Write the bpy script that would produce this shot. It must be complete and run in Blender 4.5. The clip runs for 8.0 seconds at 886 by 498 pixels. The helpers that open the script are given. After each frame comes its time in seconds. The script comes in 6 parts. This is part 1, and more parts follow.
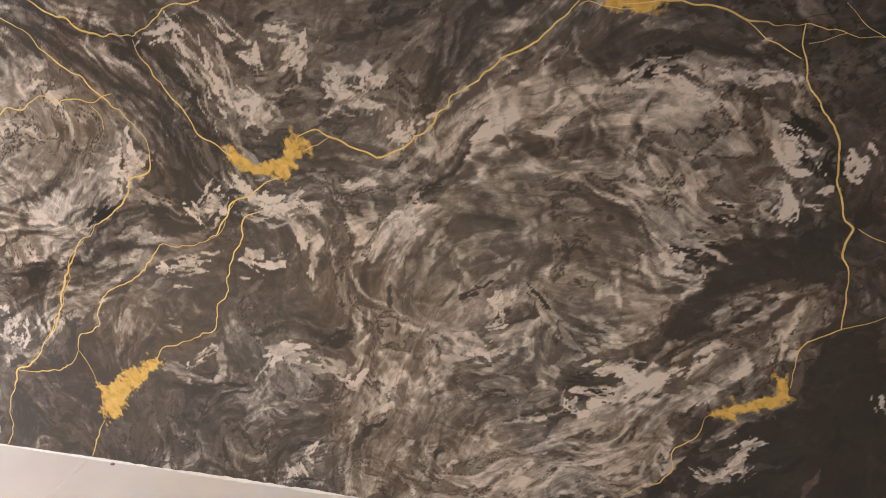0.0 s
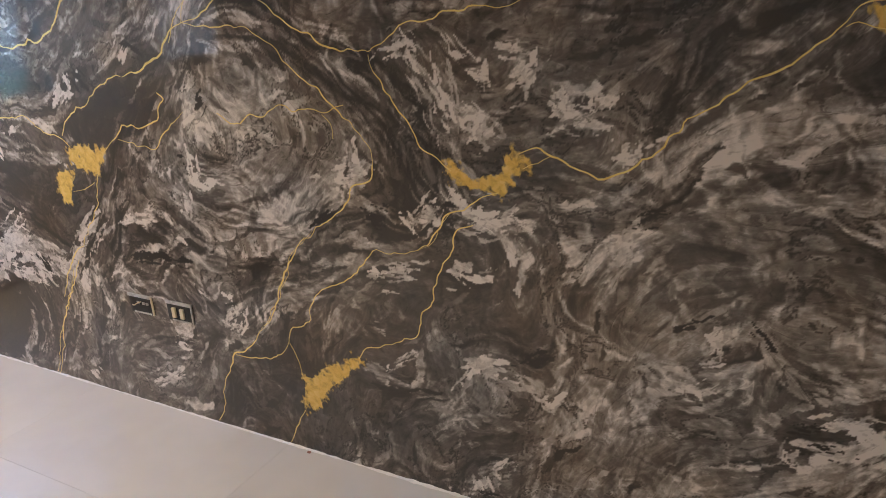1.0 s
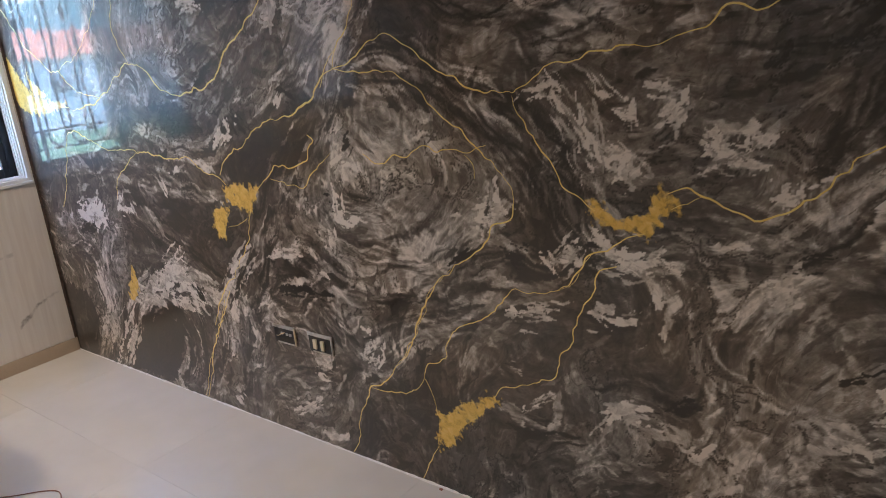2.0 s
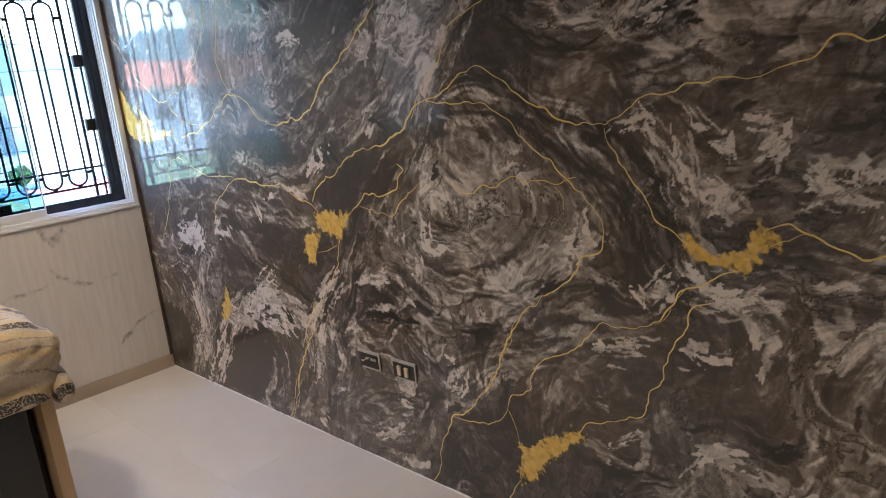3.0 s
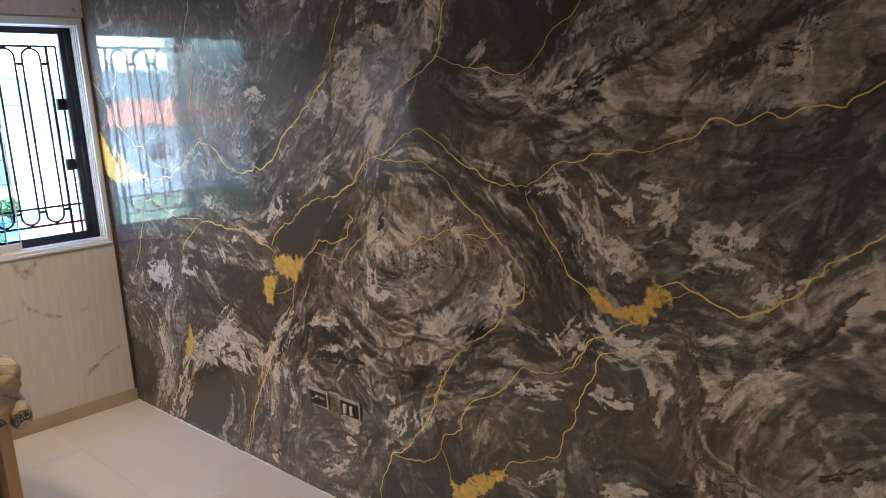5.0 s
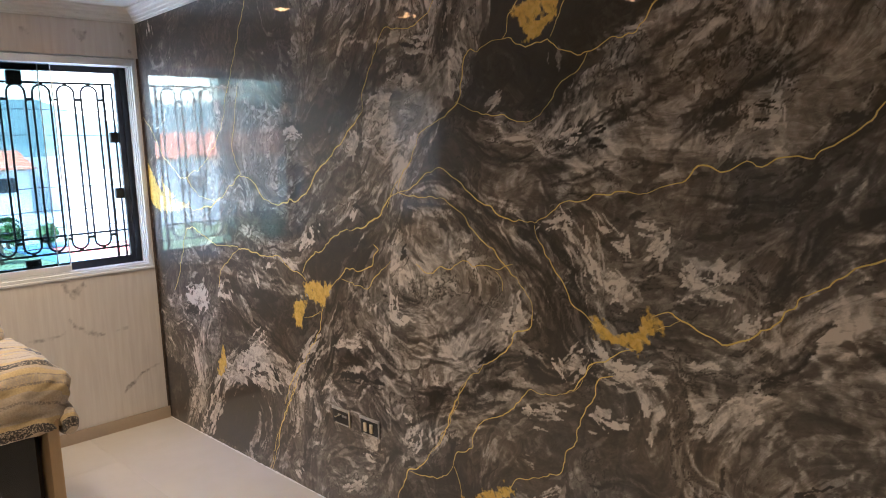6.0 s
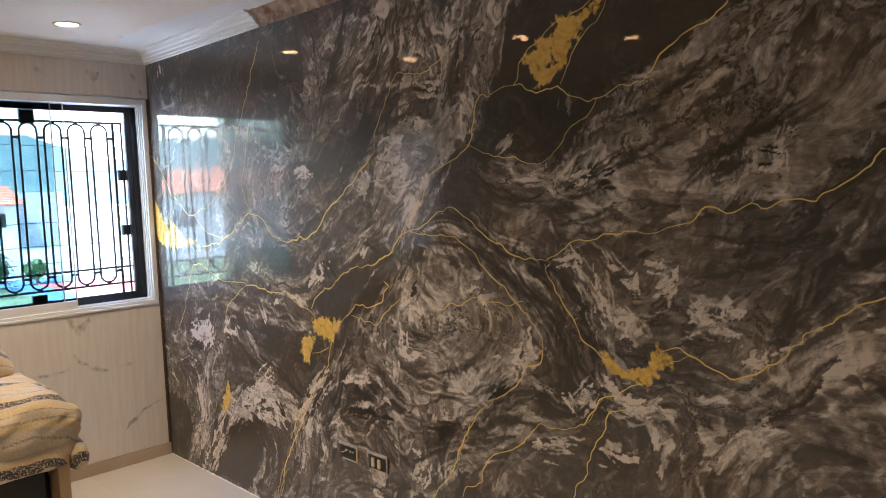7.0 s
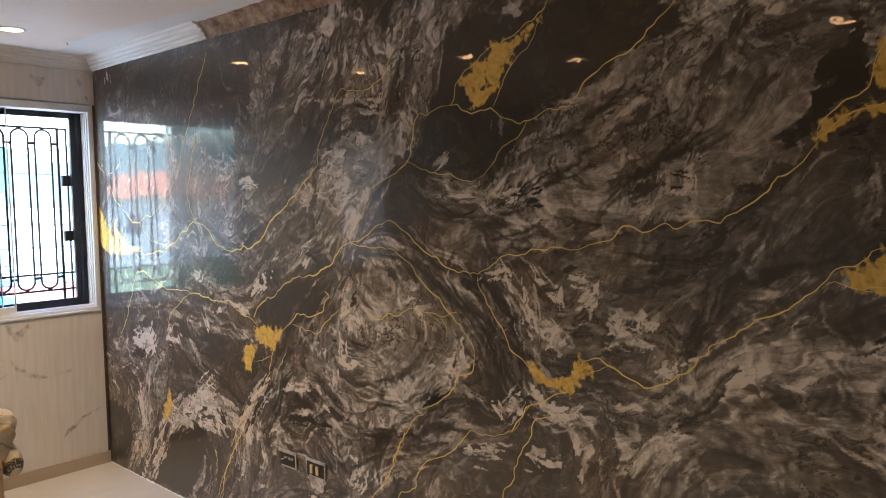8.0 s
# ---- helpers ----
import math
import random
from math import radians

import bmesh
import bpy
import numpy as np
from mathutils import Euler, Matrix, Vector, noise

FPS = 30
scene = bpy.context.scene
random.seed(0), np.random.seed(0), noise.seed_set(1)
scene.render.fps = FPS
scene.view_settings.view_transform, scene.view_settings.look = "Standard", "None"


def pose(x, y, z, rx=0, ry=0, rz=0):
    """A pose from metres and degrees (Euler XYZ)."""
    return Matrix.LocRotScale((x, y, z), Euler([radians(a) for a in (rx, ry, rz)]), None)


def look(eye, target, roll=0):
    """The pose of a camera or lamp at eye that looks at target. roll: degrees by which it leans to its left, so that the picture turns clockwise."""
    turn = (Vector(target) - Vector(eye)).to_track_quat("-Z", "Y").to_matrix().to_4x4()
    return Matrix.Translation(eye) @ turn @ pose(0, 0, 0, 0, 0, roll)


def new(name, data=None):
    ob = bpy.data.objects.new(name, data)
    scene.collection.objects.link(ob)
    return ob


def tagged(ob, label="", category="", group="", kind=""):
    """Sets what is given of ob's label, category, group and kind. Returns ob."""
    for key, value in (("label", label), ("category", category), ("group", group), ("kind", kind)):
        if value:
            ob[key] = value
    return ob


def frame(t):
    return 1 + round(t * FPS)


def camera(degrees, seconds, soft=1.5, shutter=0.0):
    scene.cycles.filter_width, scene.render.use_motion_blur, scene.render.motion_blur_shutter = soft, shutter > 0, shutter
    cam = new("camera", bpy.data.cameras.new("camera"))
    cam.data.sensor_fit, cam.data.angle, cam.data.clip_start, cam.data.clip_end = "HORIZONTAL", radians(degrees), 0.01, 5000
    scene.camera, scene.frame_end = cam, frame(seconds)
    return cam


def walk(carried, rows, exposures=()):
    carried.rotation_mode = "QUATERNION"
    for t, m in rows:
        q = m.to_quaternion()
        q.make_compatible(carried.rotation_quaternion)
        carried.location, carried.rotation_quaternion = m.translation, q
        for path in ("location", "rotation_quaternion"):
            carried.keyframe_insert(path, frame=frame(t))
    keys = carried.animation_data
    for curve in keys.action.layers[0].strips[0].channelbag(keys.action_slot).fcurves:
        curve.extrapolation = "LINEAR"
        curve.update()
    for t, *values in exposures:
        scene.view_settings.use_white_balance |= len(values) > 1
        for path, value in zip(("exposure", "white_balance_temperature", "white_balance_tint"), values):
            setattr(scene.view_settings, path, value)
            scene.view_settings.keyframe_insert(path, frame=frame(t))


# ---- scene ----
cam = camera(62.1, 8.0, soft=1.0)
PATH = [
    (0, (4.384, -1.708, 1.56), (3.87, 0.08, 0.825), -2.9),
    (0.5, (4.309, -1.721, 1.577), (3.582, -0.006, 0.849), -3.1),
    (1, (4.251, -1.723, 1.587), (3.329, -0.088, 0.895), -3.4),
    (1.5, (4.216, -1.742, 1.593), (3.142, -0.183, 0.948), -4.6),
    (2.8, (4.189, -1.753, 1.617), (2.837, -0.364, 1.125), -5.8),
    (3, (4.184, -1.762, 1.617), (2.808, -0.396, 1.127), -5.8),
    (3.5, (4.151, -1.783, 1.595), (2.726, -0.464, 1.115), -4.8),
    (4, (4.158, -1.786, 1.607), (2.749, -0.44, 1.158), -3.6),
    (4.5, (4.256, -1.745, 1.653), (2.884, -0.344, 1.261), -3.6),
    (4.7, (4.325, -1.752, 1.65), (2.963, -0.339, 1.268), -3.8),
    (5.8, (4.626, -1.893, 1.653), (3.217, -0.504, 1.359), -2.3),
    (6, (4.622, -1.917, 1.662), (3.196, -0.54, 1.395), -2.3),
    (6.5, (4.591, -2.007, 1.679), (3.151, -0.633, 1.48), -2.5),
    (7, (4.62, -2.032, 1.675), (3.21, -0.624, 1.507), -2.0),
    (7.5, (4.683, -2.038, 1.686), (3.32, -0.582, 1.537), -1.2),
    (8, (4.74, -2.056, 1.69), (3.416, -0.563, 1.547), -0.8),
]
EXPOSURES = [(0.0, 5.15, 4700, 10), (0.5, 4.75, 4700, 10), (1.0, 4.3, 4700, 10), (1.5, 4.0, 4650, 10), (3.0, 3.8, 4750, 10), (4.5, 3.8, 4850, 10), (6.0, 3.97, 5080, 10), (8.0, 3.98, 5200, 10)]
walk(cam, [(t, look(eye, target, roll)) for t, eye, target, roll in PATH], EXPOSURES)

# ---- world, sun, lamps ----
world = bpy.data.worlds.new("world")
scene.world = world
world.use_nodes = True
wn = world.node_tree
sky = wn.nodes.new("ShaderNodeTexSky")
sky.sky_type, sky.sun_disc = "NISHITA", False
sky.sun_elevation, sky.sun_rotation = radians(58), radians(155)
sky.air_density, sky.dust_density = 1.6, 1.5
wn.links.new(sky.outputs[0], wn.nodes["Background"].inputs[0])
wn.nodes["Background"].inputs[1].default_value = 0.15

SUN_DIR = Vector((math.sin(radians(155)) * math.cos(radians(58)), math.cos(radians(155)) * math.cos(radians(58)), math.sin(radians(58))))
sun = new("sun", bpy.data.lights.new("sun", "SUN"))
sun.data.energy, sun.data.angle, sun.data.color = 2.6, radians(0.5), (1.0, 0.95, 0.88)
sun.matrix_world = look((20, -10, 40), Vector((20, -10, 40)) - SUN_DIR)

LAMP_WATTS = 4.3
DOWNLIGHTS = [(0.62, -0.66), (0.86, -1.46), (1.78, -1.52), (2.12, -2.22), (3.75, -2.13)]
CEIL = 2.56


# ---- materials ----
def mat(name, rough=0.5, metal=0.0, color=(0.8, 0.8, 0.8)):
    m = bpy.data.materials.new(name)
    m.use_nodes = True
    b = m.node_tree.nodes["Principled BSDF"]
    b.inputs["Base Color"].default_value = (*color, 1)
    b.inputs["Roughness"].default_value, b.inputs["Metallic"].default_value = rough, metal
    return m, m.node_tree, b


def node(nt, kind, **inputs):
    n = nt.nodes.new(kind)
    for k, v in inputs.items():
        n.inputs[k].default_value = v
    return n


def ramp(nt, stops):
    r = nt.nodes.new("ShaderNodeValToRGB")
    while len(r.color_ramp.elements) < len(stops):
        r.color_ramp.elements.new(0.5)
    for e, (p, c) in zip(r.color_ramp.elements, stops):
        e.position, e.color = p, (*c, 1)
    return r


def add_bump(nt, b, height, strength, distance, socket="Normal"):
    n = node(nt, "ShaderNodeBump", Strength=strength, Distance=distance)
    nt.links.new(height, n.inputs["Height"])
    nt.links.new(n.outputs[0], b.inputs[socket])


def mottled(name, c1, c2, rough, scale=4.0, metal=0.0, bump=0.15, dist=0.002, stretch=(1, 1, 1), fine=60.0):
    """A material of two close colours in soft patches, with a fine grain."""
    m, nt, b = mat(name, rough, metal)
    tc = nt.nodes.new("ShaderNodeTexCoord")
    mp = nt.nodes.new("ShaderNodeMapping")
    mp.inputs["Scale"].default_value = stretch
    nt.links.new(tc.outputs["Object"], mp.inputs[0])
    a = node(nt, "ShaderNodeTexNoise", Scale=scale, Detail=6.0)
    f = node(nt, "ShaderNodeTexNoise", Scale=fine, Detail=4.0)
    nt.links.new(mp.outputs[0], a.inputs[0])
    nt.links.new(mp.outputs[0], f.inputs[0])
    mix = node(nt, "ShaderNodeMath")
    mix.operation = "MULTIPLY_ADD"
    mix.inputs[1].default_value = 0.3
    nt.links.new(f.outputs[0], mix.inputs[0])
    sub = node(nt, "ShaderNodeMath")
    sub.operation = "SUBTRACT"
    sub.inputs[1].default_value = 0.15
    nt.links.new(a.outputs[0], sub.inputs[0])
    nt.links.new(sub.outputs[0], mix.inputs[2])
    r = ramp(nt, [(0.3, c1), (0.7, c2)])
    nt.links.new(mix.outputs[0], r.inputs[0])
    nt.links.new(r.outputs[0], b.inputs["Base Color"])
    add_bump(nt, b, mix.outputs[0], bump, dist)
    return m


def tone_paint():
    """Dark marble-effect paint under a clear resin coat: tone and gold come from the painted surface."""
    m, nt, b = mat("marble_effect_paint", 0.4)
    tone = nt.nodes.new("ShaderNodeAttribute")
    tone.attribute_name = "tone"
    gold = nt.nodes.new("ShaderNodeAttribute")
    gold.attribute_name = "gold"
    tc = nt.nodes.new("ShaderNodeTexCoord")
    fine = node(nt, "ShaderNodeTexNoise", Scale=38.0, Detail=7.0, Roughness=0.65, Distortion=0.6)
    big = node(nt, "ShaderNodeTexNoise", Scale=2.3, Detail=4.0)
    for n in (fine, big):
        nt.links.new(tc.outputs["Object"], n.inputs[0])
    t1 = node(nt, "ShaderNodeMath")
    t1.operation = "MULTIPLY_ADD"
    t1.inputs[1].default_value, t1.inputs[2].default_value = 0.7, 0.65
    nt.links.new(fine.outputs[0], t1.inputs[0])
    streak = nt.nodes.new("ShaderNodeAttribute")
    streak.attribute_name = "streak"
    sep = nt.nodes.new("ShaderNodeSeparateXYZ")
    nt.links.new(tc.outputs["Object"], sep.inputs[0])
    comb = nt.nodes.new("ShaderNodeCombineXYZ")
    for k, src in ((0, sep.outputs[0]), (2, sep.outputs[2])):
        grow = node(nt, "ShaderNodeMath")
        grow.operation = "MULTIPLY"
        grow.inputs[1].default_value = 9.0
        nt.links.new(src, grow.inputs[0])
        nt.links.new(grow.outputs[0], comb.inputs[k])
    nt.links.new(streak.outputs["Fac"], comb.inputs[1])
    dab = node(nt, "ShaderNodeTexNoise", Scale=1.5, Detail=6.0, Roughness=0.62, Distortion=0.4)
    nt.links.new(comb.outputs[0], dab.inputs[0])
    edge = ramp(nt, [(0.34, (0.62, 0.62, 0.62)), (0.385, (0.92, 0.92, 0.92)), (0.49, (0.98, 0.98, 0.98)), (0.52, (1.08, 1.08, 1.08)), (0.615, (1.10, 1.10, 1.10)), (0.65, (1.36, 1.36, 1.36))])
    nt.links.new(dab.outputs[0], edge.inputs[0])
    t0 = node(nt, "ShaderNodeMath")
    t0.operation = "MULTIPLY"
    nt.links.new(tone.outputs["Fac"], t0.inputs[0])
    nt.links.new(edge.outputs[0], t0.inputs[1])
    t2 = node(nt, "ShaderNodeMath")
    t2.operation = "MULTIPLY"
    nt.links.new(t1.outputs[0], t2.inputs[0])
    nt.links.new(t0.outputs[0], t2.inputs[1])
    dark = ramp(nt, [(0.0, (0.012, 0.012, 0.0125)), (0.12, (0.034, 0.032, 0.032)), (0.28, (0.105, 0.097, 0.090)), (0.45, (0.25, 0.235, 0.22)), (0.62, (0.45, 0.42, 0.40)), (0.90, (0.76, 0.72, 0.68))])
    warm = ramp(nt, [(0.0, (0.013, 0.0115, 0.010)), (0.12, (0.044, 0.034, 0.025)), (0.28, (0.128, 0.102, 0.078)), (0.45, (0.28, 0.238, 0.195)), (0.62, (0.47, 0.42, 0.37)), (0.90, (0.76, 0.69, 0.63))])
    for r in (dark, warm):
        nt.links.new(t2.outputs[0], r.inputs[0])
    hue = nt.nodes.new("ShaderNodeMix")
    hue.data_type = "RGBA"
    hr = ramp(nt, [(0.35, (0, 0, 0)), (0.65, (1, 1, 1))])
    nt.links.new(big.outputs[0], hr.inputs[0])
    nt.links.new(hr.outputs[0], hue.inputs[0])
    nt.links.new(dark.outputs[0], hue.inputs[6])
    nt.links.new(warm.outputs[0], hue.inputs[7])
    gr = ramp(nt, [(0.42, (0, 0, 0)), (0.58, (1, 1, 1))])
    g1 = node(nt, "ShaderNodeMath")
    g1.operation = "MULTIPLY_ADD"
    g1.inputs[1].default_value = 0.35
    nt.links.new(fine.outputs[0], g1.inputs[0])
    g2 = node(nt, "ShaderNodeMath")
    g2.operation = "SUBTRACT"
    g2.inputs[1].default_value = 0.17
    nt.links.new(gold.outputs["Fac"], g1.inputs[2])
    nt.links.new(g1.outputs[0], g2.inputs[0])
    nt.links.new(g2.outputs[0], gr.inputs[0])
    goldc = ramp(nt, [(0.3, (0.50, 0.32, 0.05)), (0.5, (0.76, 0.52, 0.08)), (0.72, (0.88, 0.66, 0.20))])
    nt.links.new(fine.outputs[0], goldc.inputs[0])
    col = nt.nodes.new("ShaderNodeMix")
    col.data_type = "RGBA"
    nt.links.new(gr.outputs[0], col.inputs[0])
    nt.links.new(hue.outputs[2], col.inputs[6])
    nt.links.new(goldc.outputs[0], col.inputs[7])
    nt.links.new(col.outputs[2], b.inputs["Base Color"])
    b.inputs["Coat Weight"].default_value, b.inputs["Coat Roughness"].default_value, b.inputs["Coat IOR"].default_value = 1.0, 0.03, 1.46
    b.inputs["Specular IOR Level"].default_value = 0.35
    wave = node(nt, "ShaderNodeTexNoise", Scale=7.0, Detail=3.0)
    nt.links.new(tc.outputs["Object"], wave.inputs[0])
    add_bump(nt, b, wave.outputs[0], 0.05, 0.02, "Coat Normal")
    add_bump(nt, b, t2.outputs[0], 0.2, 0.003)
    return m


def cloth_stripes():
    """Woven cotton throw: ochre and sand with grey-brown and dark speckled stripes along its length."""
    m, nt, b = mat("striped_throw_cotton", 0.9)
    tc = nt.nodes.new("ShaderNodeTexCoord")
    sep = nt.nodes.new("ShaderNodeSeparateXYZ")
    nt.links.new(tc.outputs["Object"], sep.inputs[0])
    s = node(nt, "ShaderNodeMath")
    s.operation = "SUBTRACT"
    nt.links.new(sep.outputs[2], s.inputs[0])
    nt.links.new(sep.outputs[0], s.inputs[1])
    n = node(nt, "ShaderNodeTexNoise", Scale=6.0, Detail=3.0)
    sp = node(nt, "ShaderNodeTexNoise", Scale=130.0, Detail=2.0)
    for q in (n, sp):
        nt.links.new(tc.outputs["Object"], q.inputs[0])
    w = node(nt, "ShaderNodeMath")
    w.operation = "MULTIPLY_ADD"
    w.inputs[1].default_value = 0.03
    nt.links.new(n.outputs[0], w.inputs[0])
    nt.links.new(s.outputs[0], w.inputs[2])
    fr = node(nt, "ShaderNodeMath")
    fr.operation = "MULTIPLY"
    fr.inputs[1].default_value = 1 / 0.34
    nt.links.new(w.outputs[0], fr.inputs[0])
    f2 = node(nt, "ShaderNodeMath")
    f2.operation = "FRACT"
    nt.links.new(fr.outputs[0], f2.inputs[0])
    sand, ochre, grey, dark = (0.50, 0.42, 0.31), (0.54, 0.42, 0.22), (0.30, 0.25, 0.20), (0.06, 0.053, 0.048)
    r = ramp(nt, [(0.0, sand), (0.10, grey), (0.14, sand), (0.26, ochre), (0.36, grey), (0.40, sand), (0.52, grey), (0.55, ochre), (0.66, sand), (0.73, dark), (0.86, ochre), (0.94, sand)])
    r.color_ramp.interpolation = "CONSTANT"
    nt.links.new(f2.outputs[0], r.inputs[0])
    pale = ramp(nt, [(0.0, sand), (0.10, sand), (0.26, ochre), (0.52, sand), (0.55, ochre), (0.66, sand), (0.86, ochre), (0.94, sand)])
    pale.color_ramp.interpolation = "CONSTANT"
    nt.links.new(f2.outputs[0], pale.inputs[0])
    fleck = node(nt, "ShaderNodeTexNoise", Scale=130.0, Detail=3.0)
    nt.links.new(tc.outputs["Object"], fleck.inputs[0])
    cover = ramp(nt, [(0.50, (0, 0, 0)), (0.60, (0.75, 0.75, 0.75))])
    nt.links.new(fleck.outputs[0], cover.inputs[0])
    woven = nt.nodes.new("ShaderNodeMix")
    woven.data_type = "RGBA"
    nt.links.new(cover.outputs[0], woven.inputs[0])
    nt.links.new(r.outputs[0], woven.inputs[6])
    nt.links.new(pale.outputs[0], woven.inputs[7])
    mx = nt.nodes.new("ShaderNodeMix")
    mx.data_type, mx.blend_type = "RGBA", "OVERLAY"
    mx.inputs[0].default_value = 0.2
    nt.links.new(woven.outputs[2], mx.inputs[6])
    rs = ramp(nt, [(0.4, (0.25, 0.25, 0.25)), (0.62, (0.7, 0.7, 0.7))])
    nt.links.new(sp.outputs[0], rs.inputs[0])
    nt.links.new(rs.outputs[0], mx.inputs[7])
    nt.links.new(mx.outputs[2], b.inputs["Base Color"])
    add_bump(nt, b, sp.outputs[0], 0.5, 0.002)
    b.inputs["Sheen Weight"].default_value = 0.2
    return m


def panel_marble():
    """Off-white marble-look wall panel with upright ribs and grey veins."""
    m, nt, b = mat("ribbed_marble_panel", 0.38)
    vein_a = nt.nodes.new("ShaderNodeAttribute")
    vein_a.attribute_name = "tone"
    tc = nt.nodes.new("ShaderNodeTexCoord")
    mp = nt.nodes.new("ShaderNodeMapping")
    mp.inputs["Scale"].default_value = (1, 1, 0.08)
    nt.links.new(tc.outputs["Object"], mp.inputs[0])
    rib = node(nt, "ShaderNodeTexNoise", Scale=42.0, Detail=3.0, Distortion=0.3)
    nt.links.new(mp.outputs[0], rib.inputs[0])
    fine = node(nt, "ShaderNodeTexNoise", Scale=25.0, Detail=6.0)
    nt.links.new(tc.outputs["Object"], fine.inputs[0])
    q = node(nt, "ShaderNodeMath")
    q.operation = "MULTIPLY"
    nt.links.new(vein_a.outputs["Fac"], q.inputs[0])
    rf = ramp(nt, [(0.35, (0.1, 0.1, 0.1)), (0.65, (1, 1, 1))])
    nt.links.new(fine.outputs[0], rf.inputs[0])
    nt.links.new(rf.outputs[0], q.inputs[1])
    base = ramp(nt, [(0.3, (0.66, 0.61, 0.56)), (0.7, (0.74, 0.70, 0.65))])
    nt.links.new(rib.outputs[0], base.inputs[0])
    mx = nt.nodes.new("ShaderNodeMix")
    mx.data_type = "RGBA"
    nt.links.new(q.outputs[0], mx.inputs[0])
    nt.links.new(base.outputs[0], mx.inputs[6])
    mx.inputs[7].default_value = (0.20, 0.175, 0.16, 1)
    nt.links.new(mx.outputs[2], b.inputs["Base Color"])
    add_bump(nt, b, rib.outputs[0], 0.35, 0.004)
    return m


PAINT = tone_paint()
PANEL = panel_marble()
THROW = cloth_stripes()
GOLD = mottled("gold_paint", (0.76, 0.57, 0.12), (0.92, 0.77, 0.27), 0.34, 30.0, 0.25, 0.3, 0.001)
PLASTER = mottled("white_ceiling_paint", (0.79, 0.78, 0.75), (0.85, 0.84, 0.81), 0.75, 2.0)
# cream paint, warmed further to carry the lamplight that sets off the ceiling field
CREAM = mottled("cream_paint_with_warm_light", (0.82, 0.72, 0.62), (0.86, 0.77, 0.67), 0.7, 1.5)
WALLPAINT = mottled("off_white_wall_paint", (0.62, 0.60, 0.56), (0.70, 0.68, 0.64), 0.7, 2.0)
RAW = mottled("raw_brown_plaster", (0.16, 0.09, 0.05), (0.55, 0.42, 0.31), 0.95, 22.0, 0, 0.9, 0.012)
TILE = mottled("cream_porcelain_tile", (0.63, 0.59, 0.53), (0.70, 0.66, 0.60), 0.22, 1.6, 0, 0.03, 0.001, fine=9.0)
GROUT = mottled("beige_tile_grout", (0.56, 0.52, 0.47), (0.62, 0.58, 0.52), 0.9, 20.0)
SKIRT = mottled("beige_tile_skirting", (0.42, 0.34, 0.25), (0.48, 0.39, 0.29), 0.35, 3.0, 0, 0.05)
ALU = mottled("white_painted_aluminium", (0.70, 0.71, 0.72), (0.76, 0.77, 0.78), 0.35, 3.0, 0, 0.03)
BLACKM = mottled("black_painted_steel", (0.012, 0.012, 0.014), (0.03, 0.03, 0.033), 0.42, 14.0, 0.2, 0.15)
STONE = mottled("white_sill_stone", (0.70, 0.69, 0.67), (0.77, 0.76, 0.74), 0.3, 5.0, 0, 0.03)
WOOD = mottled("light_tan_board", (0.36, 0.25, 0.13), (0.46, 0.33, 0.18), 0.5, 3.0, 0, 0.1, stretch=(8, 8, 0.6))
BLACKGLOSS = mottled("black_gloss_lacquer", (0.008, 0.008, 0.009), (0.014, 0.014, 0.016), 0.12, 5.0, 0, 0.02)
CREAMKEY = mottled("cream_switch_plastic", (0.68, 0.60, 0.40), (0.74, 0.66, 0.47), 0.4, 20.0, 0, 0.03)
ZINC = mottled("bare_bracket_metal", (0.38, 0.37, 0.35), (0.68, 0.67, 0.65), 0.4, 30.0, 0.5)
CABLE = mottled("brown_cable_sheath", (0.20, 0.09, 0.05), (0.28, 0.13, 0.08), 0.5, 20.0)
LAWN = mottled("mown_grass", (0.085, 0.13, 0.05), (0.14, 0.19, 0.085), 0.95, 0.6, 0, 0.5, 0.05, fine=8.0)
BOUNCE_GROUND = mottled("pale_bounce_ground", (0.36, 0.35, 0.33), (0.46, 0.45, 0.43), 0.9, 0.5, 0, 0.3, 0.01, fine=6.0)
# distance haze is put into the woods' greyed blue-green colour
HILL = mottled("wooded_hillside_in_haze", (0.05, 0.085, 0.075), (0.09, 0.13, 0.11), 0.95, 0.05, 0, 0.8, 3.0, fine=0.5)
STUCCO = mottled("white_house_stucco", (0.60, 0.59, 0.57), (0.70, 0.69, 0.67), 0.85, 0.7)
GREYSTUCCO = mottled("grey_house_stucco", (0.42, 0.43, 0.44), (0.52, 0.53, 0.54), 0.85, 0.7)
CLAY = mottled("orange_clay_roof_tile", (0.36, 0.12, 0.06), (0.55, 0.22, 0.11), 0.8, 3.0)
REDCOURT = mottled("red_court_paint", (0.42, 0.07, 0.05), (0.52, 0.11, 0.08), 0.7, 0.8)
BLUECOURT = mottled("blue_court_paint", (0.08, 0.17, 0.28), (0.11, 0.22, 0.34), 0.7, 0.8)
LEAF = mottled("broad_leaf_foliage", (0.035, 0.09, 0.02), (0.09, 0.17, 0.04), 0.6, 4.0)
BARK = mottled("grey_brown_bark", (0.10, 0.07, 0.05), (0.18, 0.13, 0.09), 0.9, 8.0)
CAULK = mottled("white_caulk", (0.70, 0.68, 0.64), (0.82, 0.80, 0.77), 0.5, 40.0)
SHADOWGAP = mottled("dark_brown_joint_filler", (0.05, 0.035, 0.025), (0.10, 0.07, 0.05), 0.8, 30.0)
